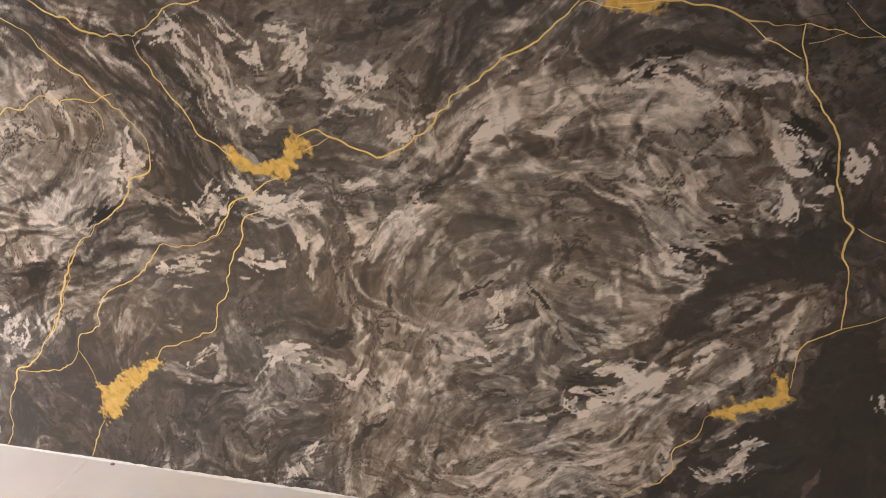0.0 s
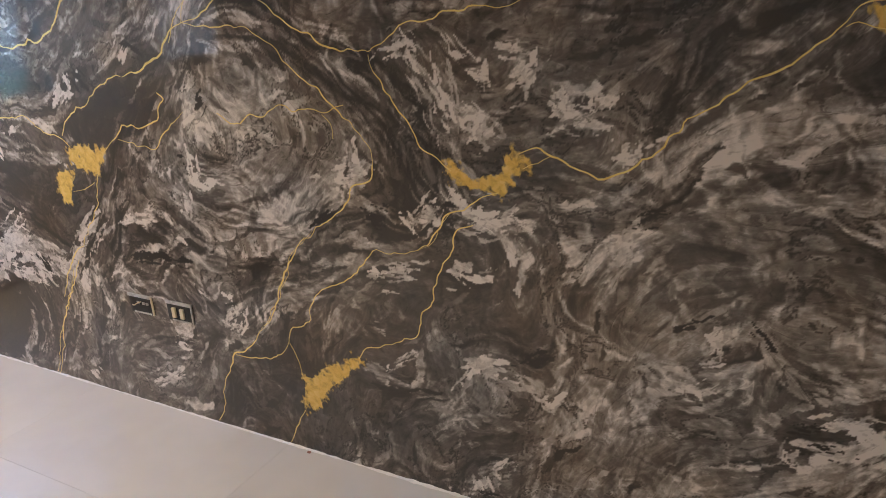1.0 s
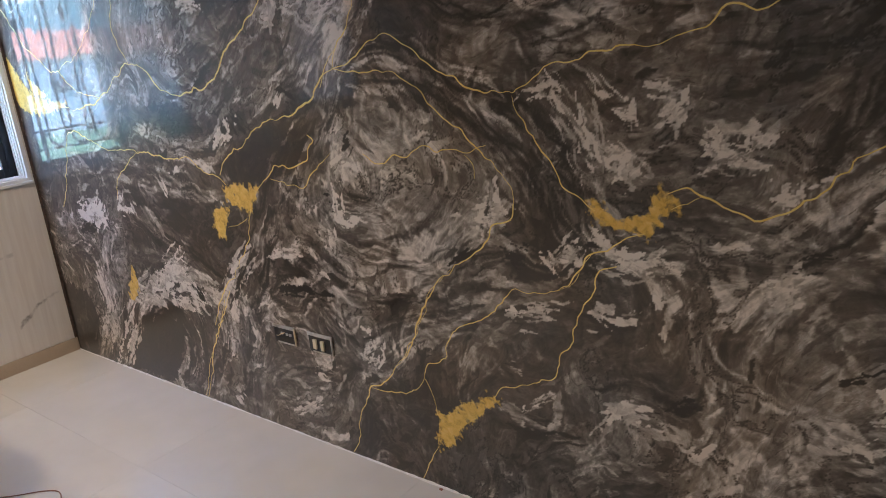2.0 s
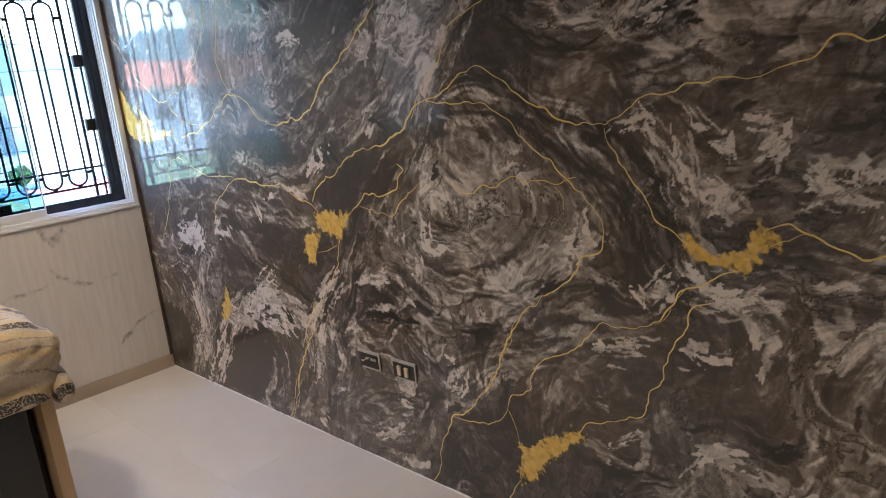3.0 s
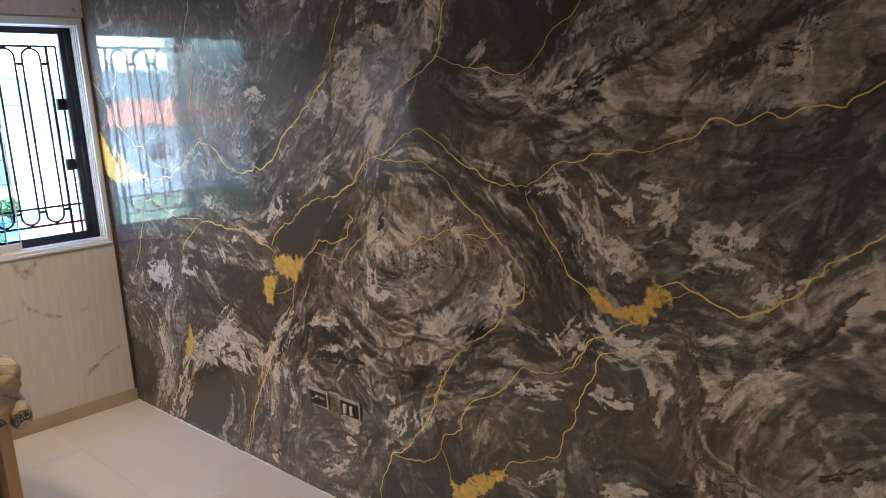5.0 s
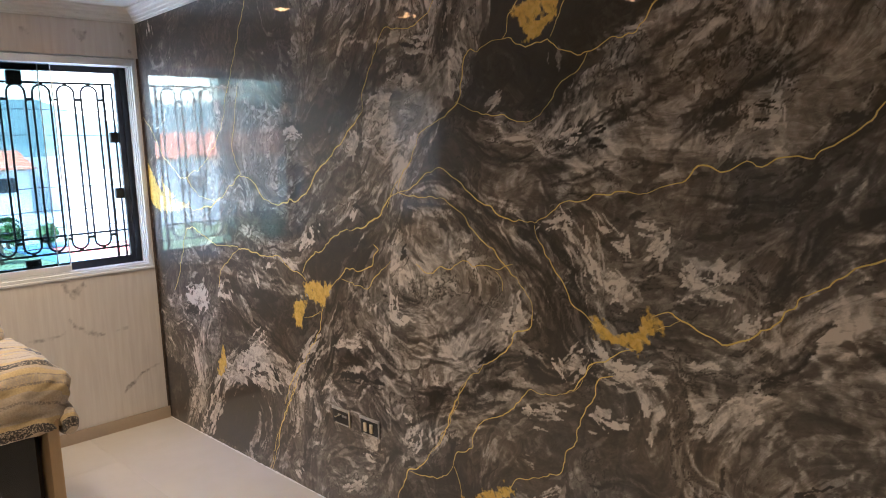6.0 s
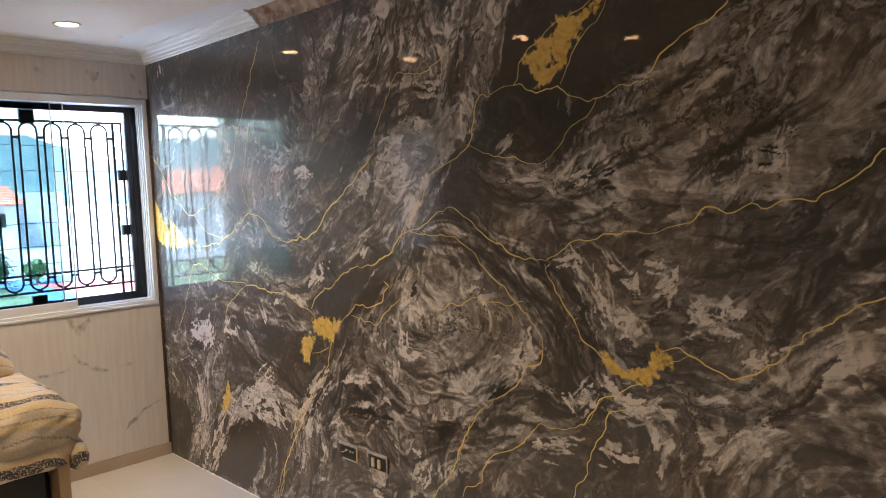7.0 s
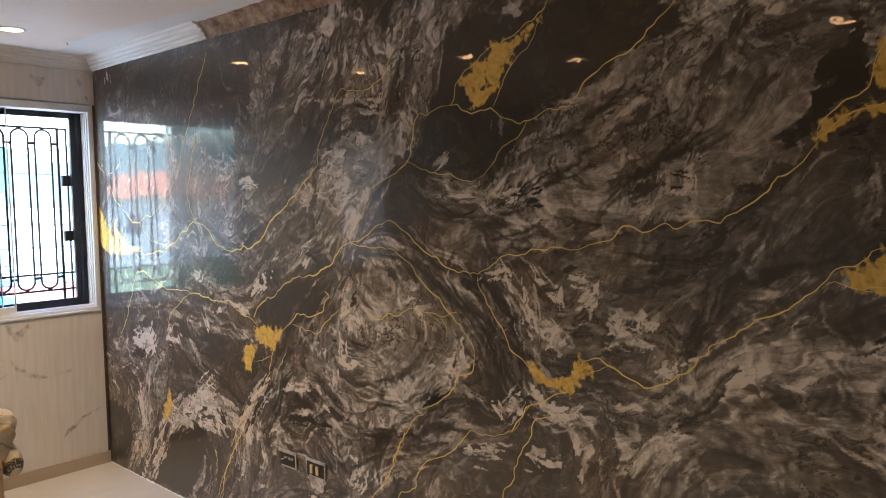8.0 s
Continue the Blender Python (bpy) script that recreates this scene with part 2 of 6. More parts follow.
SOCKETBLACK = mottled("black_wall_box_plastic", (0.012, 0.012, 0.012), (0.03, 0.03, 0.03), 0.45, 30.0)

GLASS, gnt, gb = mat("clear_window_glass", 0.0, 0.0, (0.44, 0.50, 0.52))
gb.inputs["Transmission Weight"].default_value, gb.inputs["IOR"].default_value = 1.0, 1.1
FROST, fnt, fb = mat("frosted_white_glass", 0.7, 0.0, (0.9, 0.93, 0.95))
milk = node(fnt, "ShaderNodeBsdfTranslucent", Color=(0.42, 0.37, 0.32, 1))
fnt.links.new(milk.outputs[0], fnt.nodes["Material Output"].inputs[0])
DARKGLASS, dnt, db = mat("dark_house_window_glass", 0.08, 0.0, (0.03, 0.035, 0.04))
BULB, bnt, bb = mat("warm_led_diffuser", 0.4, 0.0, (0.9, 0.85, 0.75))
bb.inputs["Emission Color"].default_value, bb.inputs["Emission Strength"].default_value = (1.0, 0.50, 0.18, 1), 1.5


# ---- building blocks ----
def mesh_of(bm, name, material=None):
    me = bpy.data.meshes.new(name)
    bm.normal_update()
    bm.to_mesh(me)
    bm.free()
    if material:
        me.materials.append(material)
    return me


def part(name, bm, material, parent=None, label="", smooth=False):
    me = mesh_of(bm, name, material)
    if smooth:
        me.polygons.foreach_set("use_smooth", [True] * len(me.polygons))
    ob = new(name, me)
    ob.parent = parent
    return tagged(ob, label)


def thing(name, label, category, at=(0, 0, 0), group=""):
    e = new(name)
    e.empty_display_size = 0.1
    e.location = at
    return tagged(e, label, category, group)


def boxes(*spans, bevel=0.0):
    bm = bmesh.new()
    for lo, hi in spans:
        vs = bmesh.ops.create_cube(bm, size=1)["verts"]
        for v in vs:
            v.co = [lo[i] + (v.co[i] + 0.5) * (hi[i] - lo[i]) for i in range(3)]
    if bevel:
        bmesh.ops.bevel(bm, geom=bm.edges[:], offset=bevel, segments=2, affect="EDGES", profile=0.7)
    return bm


def tube(points, radius, sides=8, closed=False):
    """A round bar along the points."""
    bm = bmesh.new()
    rings = []
    pts = [Vector(p) for p in points]
    n = len(pts)
    for i, p in enumerate(pts):
        a = pts[(i - 1) % n] if closed or i else p
        b = pts[(i + 1) % n] if closed or i < n - 1 else p
        d = (b - a).normalized()
        side = d.orthogonal().normalized() if abs(d.x) > 0.9 else Vector((1, 0, 0)).cross(d).normalized()
        up = d.cross(side)
        rings.append([bm.verts.new(p + radius * (math.cos(2 * math.pi * k / sides) * side + math.sin(2 * math.pi * k / sides) * up)) for k in range(sides)])
    for i in range(n if closed else n - 1):
        r0, r1 = rings[i], rings[(i + 1) % n]
        for k in range(sides):
            bm.faces.new((r0[k], r0[(k + 1) % sides], r1[(k + 1) % sides], r1[k]))
    if not closed:
        bm.faces.new(rings[0][::-1])
        bm.faces.new(rings[-1])
    bmesh.ops.recalc_face_normals(bm, faces=bm.faces)
    return bm


def spline(points, step):
    """Points along a smooth curve through the given ones."""
    p = np.array(points, float)
    q = np.vstack([2 * p[0] - p[1], p, 2 * p[-1] - p[-2]])
    out = []
    for i in range(1, len(q) - 2):
        n = max(2, int(np.linalg.norm(q[i + 1] - q[i]) / step))
        t = np.linspace(0, 1, n, endpoint=False)[:, None]
        a, b, c, d = q[i - 1], q[i], q[i + 1], q[i + 2]
        out.append(0.5 * (2 * b + (c - a) * t + (2 * a - 5 * b + 4 * c - d) * t**2 + (3 * b - a - 3 * c + d) * t**3))
    return np.vstack([*out, p[-1:]])


# ---- paint program: tones brushed onto a fine grid ----
RNG = np.random.default_rng(7)
TABLE = RNG.random((256, 256))


def value_noise(u, v, shift=0):
    iu, iv = np.floor(u).astype(int), np.floor(v).astype(int)
    fu, fv = u - iu, v - iv
    fu, fv = fu * fu * (3 - 2 * fu), fv * fv * (3 - 2 * fv)
    g = lambda a, b: TABLE[(a + 37 * shift) & 255, (b + 91 * shift) & 255]
    return (g(iu, iv) * (1 - fu) + g(iu + 1, iv) * fu) * (1 - fv) + (g(iu, iv + 1) * (1 - fu) + g(iu + 1, iv + 1) * fu) * fv


def cloud_noise(u, v, shift=0, octaves=4):
    total, amp = 0, 0.5
    for k in range(octaves):
        total = total + amp * value_noise(u * 2**k, v * 2**k, shift + k)
        amp *= 0.5
    return total / (1 - 0.5**octaves)


def ease(x):
    x = np.clip(x, 0, 1)
    return x * x * (3 - 2 * x)


def blurred(field, r):
    """A box mean over 2r + 1 steps each way."""
    for axis in (0, 1):
        pad = [(r + 1, r) if k == axis else (0, 0) for k in (0, 1)]
        c = np.cumsum(np.pad(field, pad, mode="edge"), axis=axis)
        n = field.shape[axis]
        lo, hi = np.arange(n), np.arange(n) + 2 * r + 1
        field = (np.take(c, hi, axis) - np.take(c, lo, axis)) / (2 * r + 1)
    return field


class Canvas:
    """A wall to be painted: u along it, v up, at a fixed step; it also keeps the direction in which the brush went."""

    def __init__(self, u0, u1, v0, v1, step, ground):
        self.u, self.v = np.arange(u0, u1 + step / 2, step), np.arange(v0, v1 + step / 2, step)
        self.U, self.V = np.meshgrid(self.u, self.v)
        self.step, self.u0, self.v0 = step, u0, v0
        self.tone = np.full(self.U.shape, float(ground))
        self.gold = np.zeros(self.U.shape)
        self.streak = np.zeros(self.U.shape)
        self.cu, self.cv = np.meshgrid(np.arange(u0, u1 + 0.05, 0.05), np.arange(v0, v1 + 0.05, 0.05))
        self.flow = 0.012 * np.exp(2j * (0.6 + 5.0 * (cloud_noise(self.cu * 1.3, self.cv * 1.3, 12, 3) - 0.5)))
        self.washes, self.bands, self.marks = [], [], []

    def guide(self, line, weight, reach):
        a, b = line[:-1], line[1:]
        for p, q in zip(a, b):
            d = q - p
            turn = np.exp(2j * math.atan2(d[1], d[0]))
            far = (self.cu - p[0]) ** 2 + (self.cv - p[1]) ** 2
            self.flow += weight * np.hypot(*d) * turn * np.exp(-far / reach**2)

    def wash(self, tone, outline):
        self.washes.append((tone, outline))

    def band(self, low, high, width, points):
        self.bands.append((low, high, width, points))
        self.guide(spline(points, max(0.02, width * 0.5)), 2.0, max(0.06, 1.1 * width))

    def stroke(self, kind, tone, width, points):
        self.marks.append((kind, tone, width, points))
        self.guide(spline(points, max(0.02, width * 0.5)), 0.5, max(0.05, 1.2 * width))

    def window(self, line, pad):
        i0, i1 = np.searchsorted(self.u, [line[:, 0].min() - pad, line[:, 0].max() + pad])
        j0, j1 = np.searchsorted(self.v, [line[:, 1].min() - pad, line[:, 1].max() + pad])
        return slice(j0, j1), slice(i0, i1)

    def lay_wash(self, k, tone, outline):
        """Fills an outline with one tone; its edge wanders and melts into what is there."""
        line = spline(outline + outline[:1], 0.05)
        box = self.window(line, 0.12)
        U, V = self.U[box], self.V[box]
        x = U + 0.10 * (cloud_noise(U * 5, V * 5, k) - 0.5) + 0.03 * (cloud_noise(U * 22, V * 22, k + 4, 3) - 0.5)
        y = V + 0.10 * (cloud_noise(U * 5, V * 5, k + 9) - 0.5) + 0.03 * (cloud_noise(U * 22, V * 22, k + 6, 3) - 0.5)
        inside, edge = np.zeros(x.shape, bool), np.full(x.shape, 9.0, np.float32)
        for a, b in zip(line[:-1], line[1:]):
            cross = (a[1] > y) != (b[1] > y)
            inside ^= cross & (x < (b[0] - a[0]) * (y - a[1]) / (b[1] - a[1] + 1e-12) + a[0])
            edge = np.minimum(edge, np.hypot(x - a[0], y - a[1]))
        m = ease(0.5 + np.where(inside, edge, -edge) / 0.06)
        spot = self.tone[box]
        self.tone[box] = spot + (tone - spot) * m

    def lay_band(self, k, low, high, width, points):
        """A ribbon of fine parallel streaks between two tones, combed along a line."""
        line = spline(points, max(0.02, width * 0.5))
        box = self.window(line, 2.2 * width + 0.03)
        U, V = self.U[box], self.V[box]
        amp, f = 0.5 * width + 0.008, 0.5 / (width + 0.02)
        Uw = U + amp * 2 * (cloud_noise(U * f, V * f, k) - 0.5) + 0.012 * (cloud_noise(U * 30, V * 30, k + 7, 3) - 0.5)
        Vw = V + amp * 2 * (cloud_noise(U * f, V * f, k + 50) - 0.5) + 0.012 * (cloud_noise(U * 30, V * 30, k + 57, 3) - 0.5)
        best = np.full(U.shape, 9.0, np.float32)
        along, across = np.zeros_like(best), np.zeros_like(best)
        run = 0.0
        for p, q in zip(line[:-1], line[1:]):
            d = q - p
            n = math.hypot(*d) + 1e-9
            s = np.clip(((Uw - p[0]) * d[0] + (Vw - p[1]) * d[1]) / n, 0, n)
            x, y = Uw - p[0] - s * d[0] / n, Vw - p[1] - s * d[1] / n
            dist = np.hypot(x, y)
            near = dist < best
            best = np.where(near, dist, best)
            along = np.where(near, run + s, along)
            across = np.where(near, x * d[1] / n - y * d[0] / n, across)
            run += n
        comb = 0.6 * cloud_noise(along * 2.2, across * 26, k + 9, 3) + 0.4 * cloud_noise(along * 7, across * 85, k + 19, 3)
        patchy = cloud_noise(along * 6, across * 9, k + 29, 3) - 0.5
        tone = low + (high - low) * ease(0.48 + 3.8 * (comb - 0.51) + 2.0 * patchy)
        reach = width * (np.clip(np.sin(np.pi * np.clip(along / run, 0.02, 0.98)), 0, 1) ** 0.4 + 0.1)
        m = 0.92 * ease((1.15 - best / reach + 2.4 * (comb - 0.5) + 0.8 * patchy) * 1.3)
        spot = self.tone[box]
        self.tone[box] = spot + (tone - spot) * m

    def lay(self, k, kind, tone, width, points, taper=0.35):
        """Lays one brush mark: soft ones blend in, chips have torn edges and gaps."""
        line = spline(points, max(0.015, width * 0.4))
        pad = 2.4 * width + 0.06
        i0, i1 = np.searchsorted(self.u, [line[:, 0].min() - pad, line[:, 0].max() + pad])
        j0, j1 = np.searchsorted(self.v, [line[:, 1].min() - pad, line[:, 1].max() + pad])
        if i1 - i0 < 2 or j1 - j0 < 2:
            return
        U, V = self.U[j0:j1, i0:i1], self.V[j0:j1, i0:i1]
        amp = (0.45 if kind == "chip" else 0.9) * width + 0.008
        f = 0.55 / (width + 0.015)
        Uw = U + amp * (cloud_noise(U * f, V * f, k) - 0.5) * 2
        Vw = V + amp * (cloud_noise(U * f, V * f, k + 50) - 0.5) * 2
        best = np.full(U.shape, 9.0)
        along, across = np.zeros(U.shape), np.zeros(U.shape)
        run = 0.0
        for p, q in zip(line[:-1], line[1:]):
            d = q - p
            n = math.hypot(*d) + 1e-9
            s = np.clip(((Uw - p[0]) * d[0] + (Vw - p[1]) * d[1]) / n, 0, n)
            x, y = Uw - p[0] - s * d[0] / n, Vw - p[1] - s * d[1] / n
            dist = np.hypot(x, y)
            near = dist < best
            best = np.where(near, dist, best)
            along = np.where(near, run + s, along)
            across = np.where(near, x * d[1] / n - y * d[0] / n, across)
            run += n
        grain = cloud_noise(U * 30, V * 30, k + 20) - 0.5
        width = width * (np.clip(np.sin(np.pi * np.clip(along / run, 0.02, 0.98)), 0, 1) ** taper + 0.08)
        if kind == "chip":
            w = 0.03 * (cloud_noise(U * 14, V * 14, k + 30) - 0.5)
            streak = 0.5 * cloud_noise((along + w) * 16, (across + w) * 48, k + 9) + 0.5 * cloud_noise((along + 2 * w) * 45, (across + 2 * w) * 80, k + 13) - 0.5
            m = ease(((1.0 - best / width) * 1.3 + 8.0 * streak + 2.8 * grain - 0.35) * 3.4)
            grain = grain + 0.8 * (cloud_noise(U * 11, V * 11, k + 33) - 0.5)
        else:
            streak = cloud_noise(along * 7, across * 26, k + 9) - 0.5
            m = 0.92 * ease(((1.2 - best / width) * 1.0 + 1.5 * streak + 1.7 * grain) * 1.7 - 0.25)
        spot = self.tone[j0:j1, i0:i1]
        self.tone[j0:j1, i0:i1] = spot + (tone * (1 + 0.4 * streak + 0.8 * grain) - spot) * m

    def patch(self, outline):
        p = np.array(outline + outline[:1], float)
        line = spline(p, 0.02)
        i0, i1 = np.searchsorted(self.u, [p[:, 0].min() - 0.12, p[:, 0].max() + 0.12])
        j0, j1 = np.searchsorted(self.v, [p[:, 1].min() - 0.12, p[:, 1].max() + 0.12])
        box = (slice(j0, j1), slice(i0, i1))
        U0, V0 = self.U[box], self.V[box]
        x = U0 + 0.018 * (cloud_noise(U0 * 22, V0 * 22, 3) - 0.5)
        y = V0 + 0.022 * (cloud_noise(U0 * 30, V0 * 14, 8) - 0.5)
        inside, edge = np.zeros(x.shape, bool), np.full(x.shape, 9.0)
        for a, b in zip(line[:-1], line[1:]):
            cross = (a[1] > y) != (b[1] > y)
            inside ^= cross & (x < (b[0] - a[0]) * (y - a[1]) / (b[1] - a[1] + 1e-12) + a[0])
            edge = np.minimum(edge, np.hypot(x - a[0], y - a[1]))
        g = np.where(inside, 0.56 + np.minimum(edge, 0.03) * 6, 0.5 - edge * 9)
        g = g + 0.45 * (cloud_noise(U0 * 70 + V0 * 30, V0 * 22, 5) - 0.5) + 0.45 * (cloud_noise(U0 * 60, V0 * 60, 15) - 0.5)
        self.gold[box] = np.maximum(self.gold[box], np.clip(g, 0, 1))

    def smear(self, field, du, dv, steps):
        """The field averaged along the brush's direction."""
        ny, nx = field.shape
        jj0, ii0 = np.mgrid[0:ny, 0:nx]
        acc = field.copy()
        for sign in (1, -1):
            x, y = ii0.astype(float), jj0.astype(float)
            pu, pv = du * sign, dv * sign
            for _ in range(steps):
                x, y = x + pu, y + pv
                xi, yi = np.clip(x.round().astype(int), 0, nx - 1), np.clip(y.round().astype(int), 0, ny - 1)
                nu, nv = du[yi, xi], dv[yi, xi]
                keep = np.where(nu * pu + nv * pv < 0, -1.0, 1.0)
                pu, pv = nu * keep, nv * keep
                acc += field[yi, xi]
        acc -= acc.mean()
        return acc / acc.std()

    def brushed(self):
        """Lays the washes and the combed bands, drags the paint along the brush's direction with streaks in it, then lays the chips on top."""
        for k, m in enumerate(self.washes):
            self.lay_wash(k, *m)
        for k, m in enumerate(self.bands):
            self.lay_band(k + 200, *m)
        i = np.clip((self.U - self.u0) / 0.05, 0, self.cu.shape[1] - 1.001)
        j = np.clip((self.V - self.v0) / 0.05, 0, self.cu.shape[0] - 1.001)
        ii, jj = i.astype(int), j.astype(int)
        fi, fj = i - ii, j - jj
        z = self.flow / (abs(self.flow) + 1e-9)
        z = (z[jj, ii] * (1 - fi) + z[jj, ii + 1] * fi) * (1 - fj) + (z[jj + 1, ii] * (1 - fi) + z[jj + 1, ii + 1] * fi) * fj
        a = np.angle(z) / 2 + 2.2 * (cloud_noise(self.U * 4, self.V * 4, 31, 3) - 0.5)
        du, dv = np.cos(a), np.sin(a)
        fine = self.smear(RNG.random(self.U.shape), du, dv, 12)
        mid = self.smear(cloud_noise(self.U * 42, self.V * 42, 77, 2), du, dv, 20)
        wide = self.smear(cloud_noise(self.U * 17, self.V * 17, 83, 2), du, dv, 26)
        ny, nx = self.U.shape
        jj0, ii0 = np.mgrid[0:ny, 0:nx]
        drag = fine * 0.4 + mid * 2.2 + 10 * (cloud_noise(self.U * 9, self.V * 9, 40) - 0.5)
        side = 0.8 * mid + 5 * (cloud_noise(self.U * 12, self.V * 12, 44) - 0.5)
        xi = np.clip((ii0 + drag * du - side * dv).round().astype(int), 0, nx - 1)
        yi = np.clip((jj0 + drag * dv + side * du).round().astype(int), 0, ny - 1)
        t = self.tone[yi, xi]
        u, v = self.U + 0.5 * drag * du * self.step, self.V + 0.5 * drag * dv * self.step
        q1, q2 = cloud_noise(u * 2.6, v * 2.6, 61, 3) - 0.5, cloud_noise(u * 2.6, v * 2.6, 66, 3) - 0.5
        r1, r2 = cloud_noise(u * 5 + 5 * q1, v * 5 + 5 * q2, 71) - 0.5, cloud_noise(u * 5 + 5 * q2 + 3, v * 5 - 5 * q1, 75) - 0.5
        swirl = cloud_noise(u * 6 + 7 * r1 + 3 * q2, v * 6 + 7 * r2 - 3 * q1, 81, 6) - 0.5
        small = cloud_noise(u * 19 + 9 * r2, v * 19 - 9 * r1, 86, 5) - 0.5
        busy = 0.45 + 1.1 * cloud_noise(self.U * 2.2, self.V * 2.2, 70, 3)
        t = t * np.exp(busy * (1.4 * swirl + 0.8 * small + 0.03 * fine + 0.07 * mid + 0.13 * wide))
        line = ease(1 - abs(swirl + 0.4 * small) * 26) * ease((r1 + 0.12) * 6)
        t = t * (1 - 0.6 * line)
        lift = ease((swirl + 0.5 * small + 0.05 * mid - 0.17) * 9) * ease((r2 + 0.06) * 9)
        self.tone = t + lift * 0.08 * ease((t - 0.09) * 9)
        soft = np.log(self.tone + 0.01)
        self.tone = np.clip(np.exp(soft + 0.5 * (soft - blurred(soft, 4))) - 0.01, 0.004, 1)
        self.streak = 0.7 * wide + 0.5 * mid
        self.wisps(a, 850)
        for k, m in enumerate(self.marks):
            if m[0] == "chip":
                self.lay(k, *m)
                for _ in range(3):
                    c = np.array(m[3]) + RNG.normal(0, 0.7 * m[2] + 0.012, 2)
                    self.lay(k + 500, "chip", m[1] * RNG.uniform(0.55, 1.05), m[2] * RNG.uniform(0.22, 0.55), [tuple(q) for q in c])
        return np.clip(self.tone * (1 + 0.03 * fine), 0, 1)

    def wisps(self, a, number):
        """Palette-knife wisps along the flow, lighter or darker than the paint under them."""
        ny, nx = self.U.shape
        for k in range(number):
            x, y = RNG.uniform(0, nx - 1), RNG.uniform(0, ny - 1)
            here = self.tone[int(y), int(x)]
            reach = RNG.uniform(2.5, 9)
            bend = RNG.normal(0, 0.12)
            old, pts = None, []
            for step in range(5):
                g = a[int(y), int(x)] + bend * step
                d = np.array([math.cos(g), math.sin(g)])
                if old is not None and d @ old < 0:
                    d = -d
                old = d
                pts.append((self.u0 + x * self.step, self.v0 + y * self.step))
                x, y = np.clip(x + d[0] * reach, 0, nx - 1), np.clip(y + d[1] * reach, 0, ny - 1)
            up = RNG.random() < 0.55
            tone = here * RNG.uniform(1.15, 1.5) + 0.01 if up else here * RNG.uniform(0.35, 0.75)
            if math.dist(pts[0], pts[-1]) > 0.02:
                self.lay(700 + k, "soft" if RNG.random() < 0.8 else "chip", min(tone, 0.75), RNG.uniform(0.006, 0.02), pts, 0.8)

    def sheet(self, name, place, tone, material, parent, label="", holes=()):
        """The painted surface as one mesh."""
        ny, nx = self.U.shape
        me = bpy.data.meshes.new(name)
        co = np.empty((ny * nx, 3), np.float32)
        co[:] = place(self.U.ravel(), self.V.ravel())
        k = np.arange(ny * nx).reshape(ny, nx)
        f = np.stack([k[:-1, :-1], k[:-1, 1:], k[1:, 1:], k[1:, :-1]], -1).reshape(-1, 4)
        mu, mv = (self.U[:-1, :-1] + self.step / 2).ravel(), (self.V[:-1, :-1] + self.step / 2).ravel()
        for a0, a1, b0, b1 in holes:
            cut = (mu > a0) & (mu < a1) & (mv > b0) & (mv < b1)
            f, mu, mv = f[~cut], mu[~cut], mv[~cut]
        me.vertices.add(len(co))
        me.vertices.foreach_set("co", co.ravel())
        me.loops.add(f.size)
        me.loops.foreach_set("vertex_index", f.ravel().astype(np.int32))
        me.polygons.add(len(f))
        me.polygons.foreach_set("loop_start", np.arange(0, f.size, 4, dtype=np.int32))
        me.update(calc_edges=True)
        for key, data in (("tone", tone), ("gold", self.gold), ("streak", self.streak)):
            at = me.attributes.new(key, "FLOAT", "POINT")
            at.data.foreach_set("value", data.ravel().astype(np.float32))
        me.materials.append(material)
        ob = new(name, me)
        ob.parent = parent
        return tagged(ob, label)


# ---- painted wall ----
X_END, Y_END = 6.2, -4.2
ART = Canvas(0.0, 5.4, 0.0, 2.556, 0.004, 0.19)
wash, band, stroke, gold_patch = ART.wash, ART.band, ART.stroke, ART.patch
chip = "chip"

# broad washes of tone
wash(0.13, [(0.01, 2.49), (1.14, 2.50), (1.70, 2.39), (1.64, 2.19), (0.94, 2.18), (-0.01, 2.32)])
wash(0.45, [(1.70, 2.39), (2.43, 2.45), (2.66, 2.32), (2.55, 2.10), (2.23, 1.94), (1.72, 1.94)])
wash(0.13, [(1.69, 1.81), (2.19, 2.06), (2.34, 2.07), (2.30, 1.91), (1.94, 1.75), (1.79, 1.53), (1.67, 1.45)])
# pale paint and the second window's reflection, put into one lighter tone
wash(0.53, [(2.23, 1.91), (2.48, 1.98), (2.64, 1.80), (2.43, 1.52), (2.17, 1.59)])
wash(0.37, [(0.86, 2.02), (1.68, 2.02), (1.71, 1.75), (1.65, 1.45), (1.06, 1.40), (0.82, 1.48)])
wash(0.47, [(2.66, 2.37), (2.87, 2.42), (3.06, 2.38), (2.95, 2.26), (2.83, 2.09), (2.80, 1.92), (2.67, 1.84), (2.62, 2.02)])
wash(0.42, [(3.81, 2.24), (4.35, 2.14), (4.20, 1.89), (4.14, 1.75), (3.98, 1.61), (3.65, 1.59), (3.09, 1.44), (2.91, 1.62), (2.85, 1.75), (3.17, 1.74), (3.32, 1.92), (3.65, 2.10)])
wash(0.09, [(2.81, 2.00), (2.97, 2.28), (3.37, 2.32), (3.81, 2.24), (3.65, 2.11), (3.45, 1.99), (3.30, 1.94), (3.20, 1.78), (3.05, 1.76), (2.81, 1.78), (2.77, 1.84)])
wash(0.04, [(4.24, 2.14), (4.30, 2.07), (4.32, 1.97), (4.21, 1.85), (4.14, 1.76), (4.12, 1.81), (4.19, 1.90), (4.23, 2.03)])
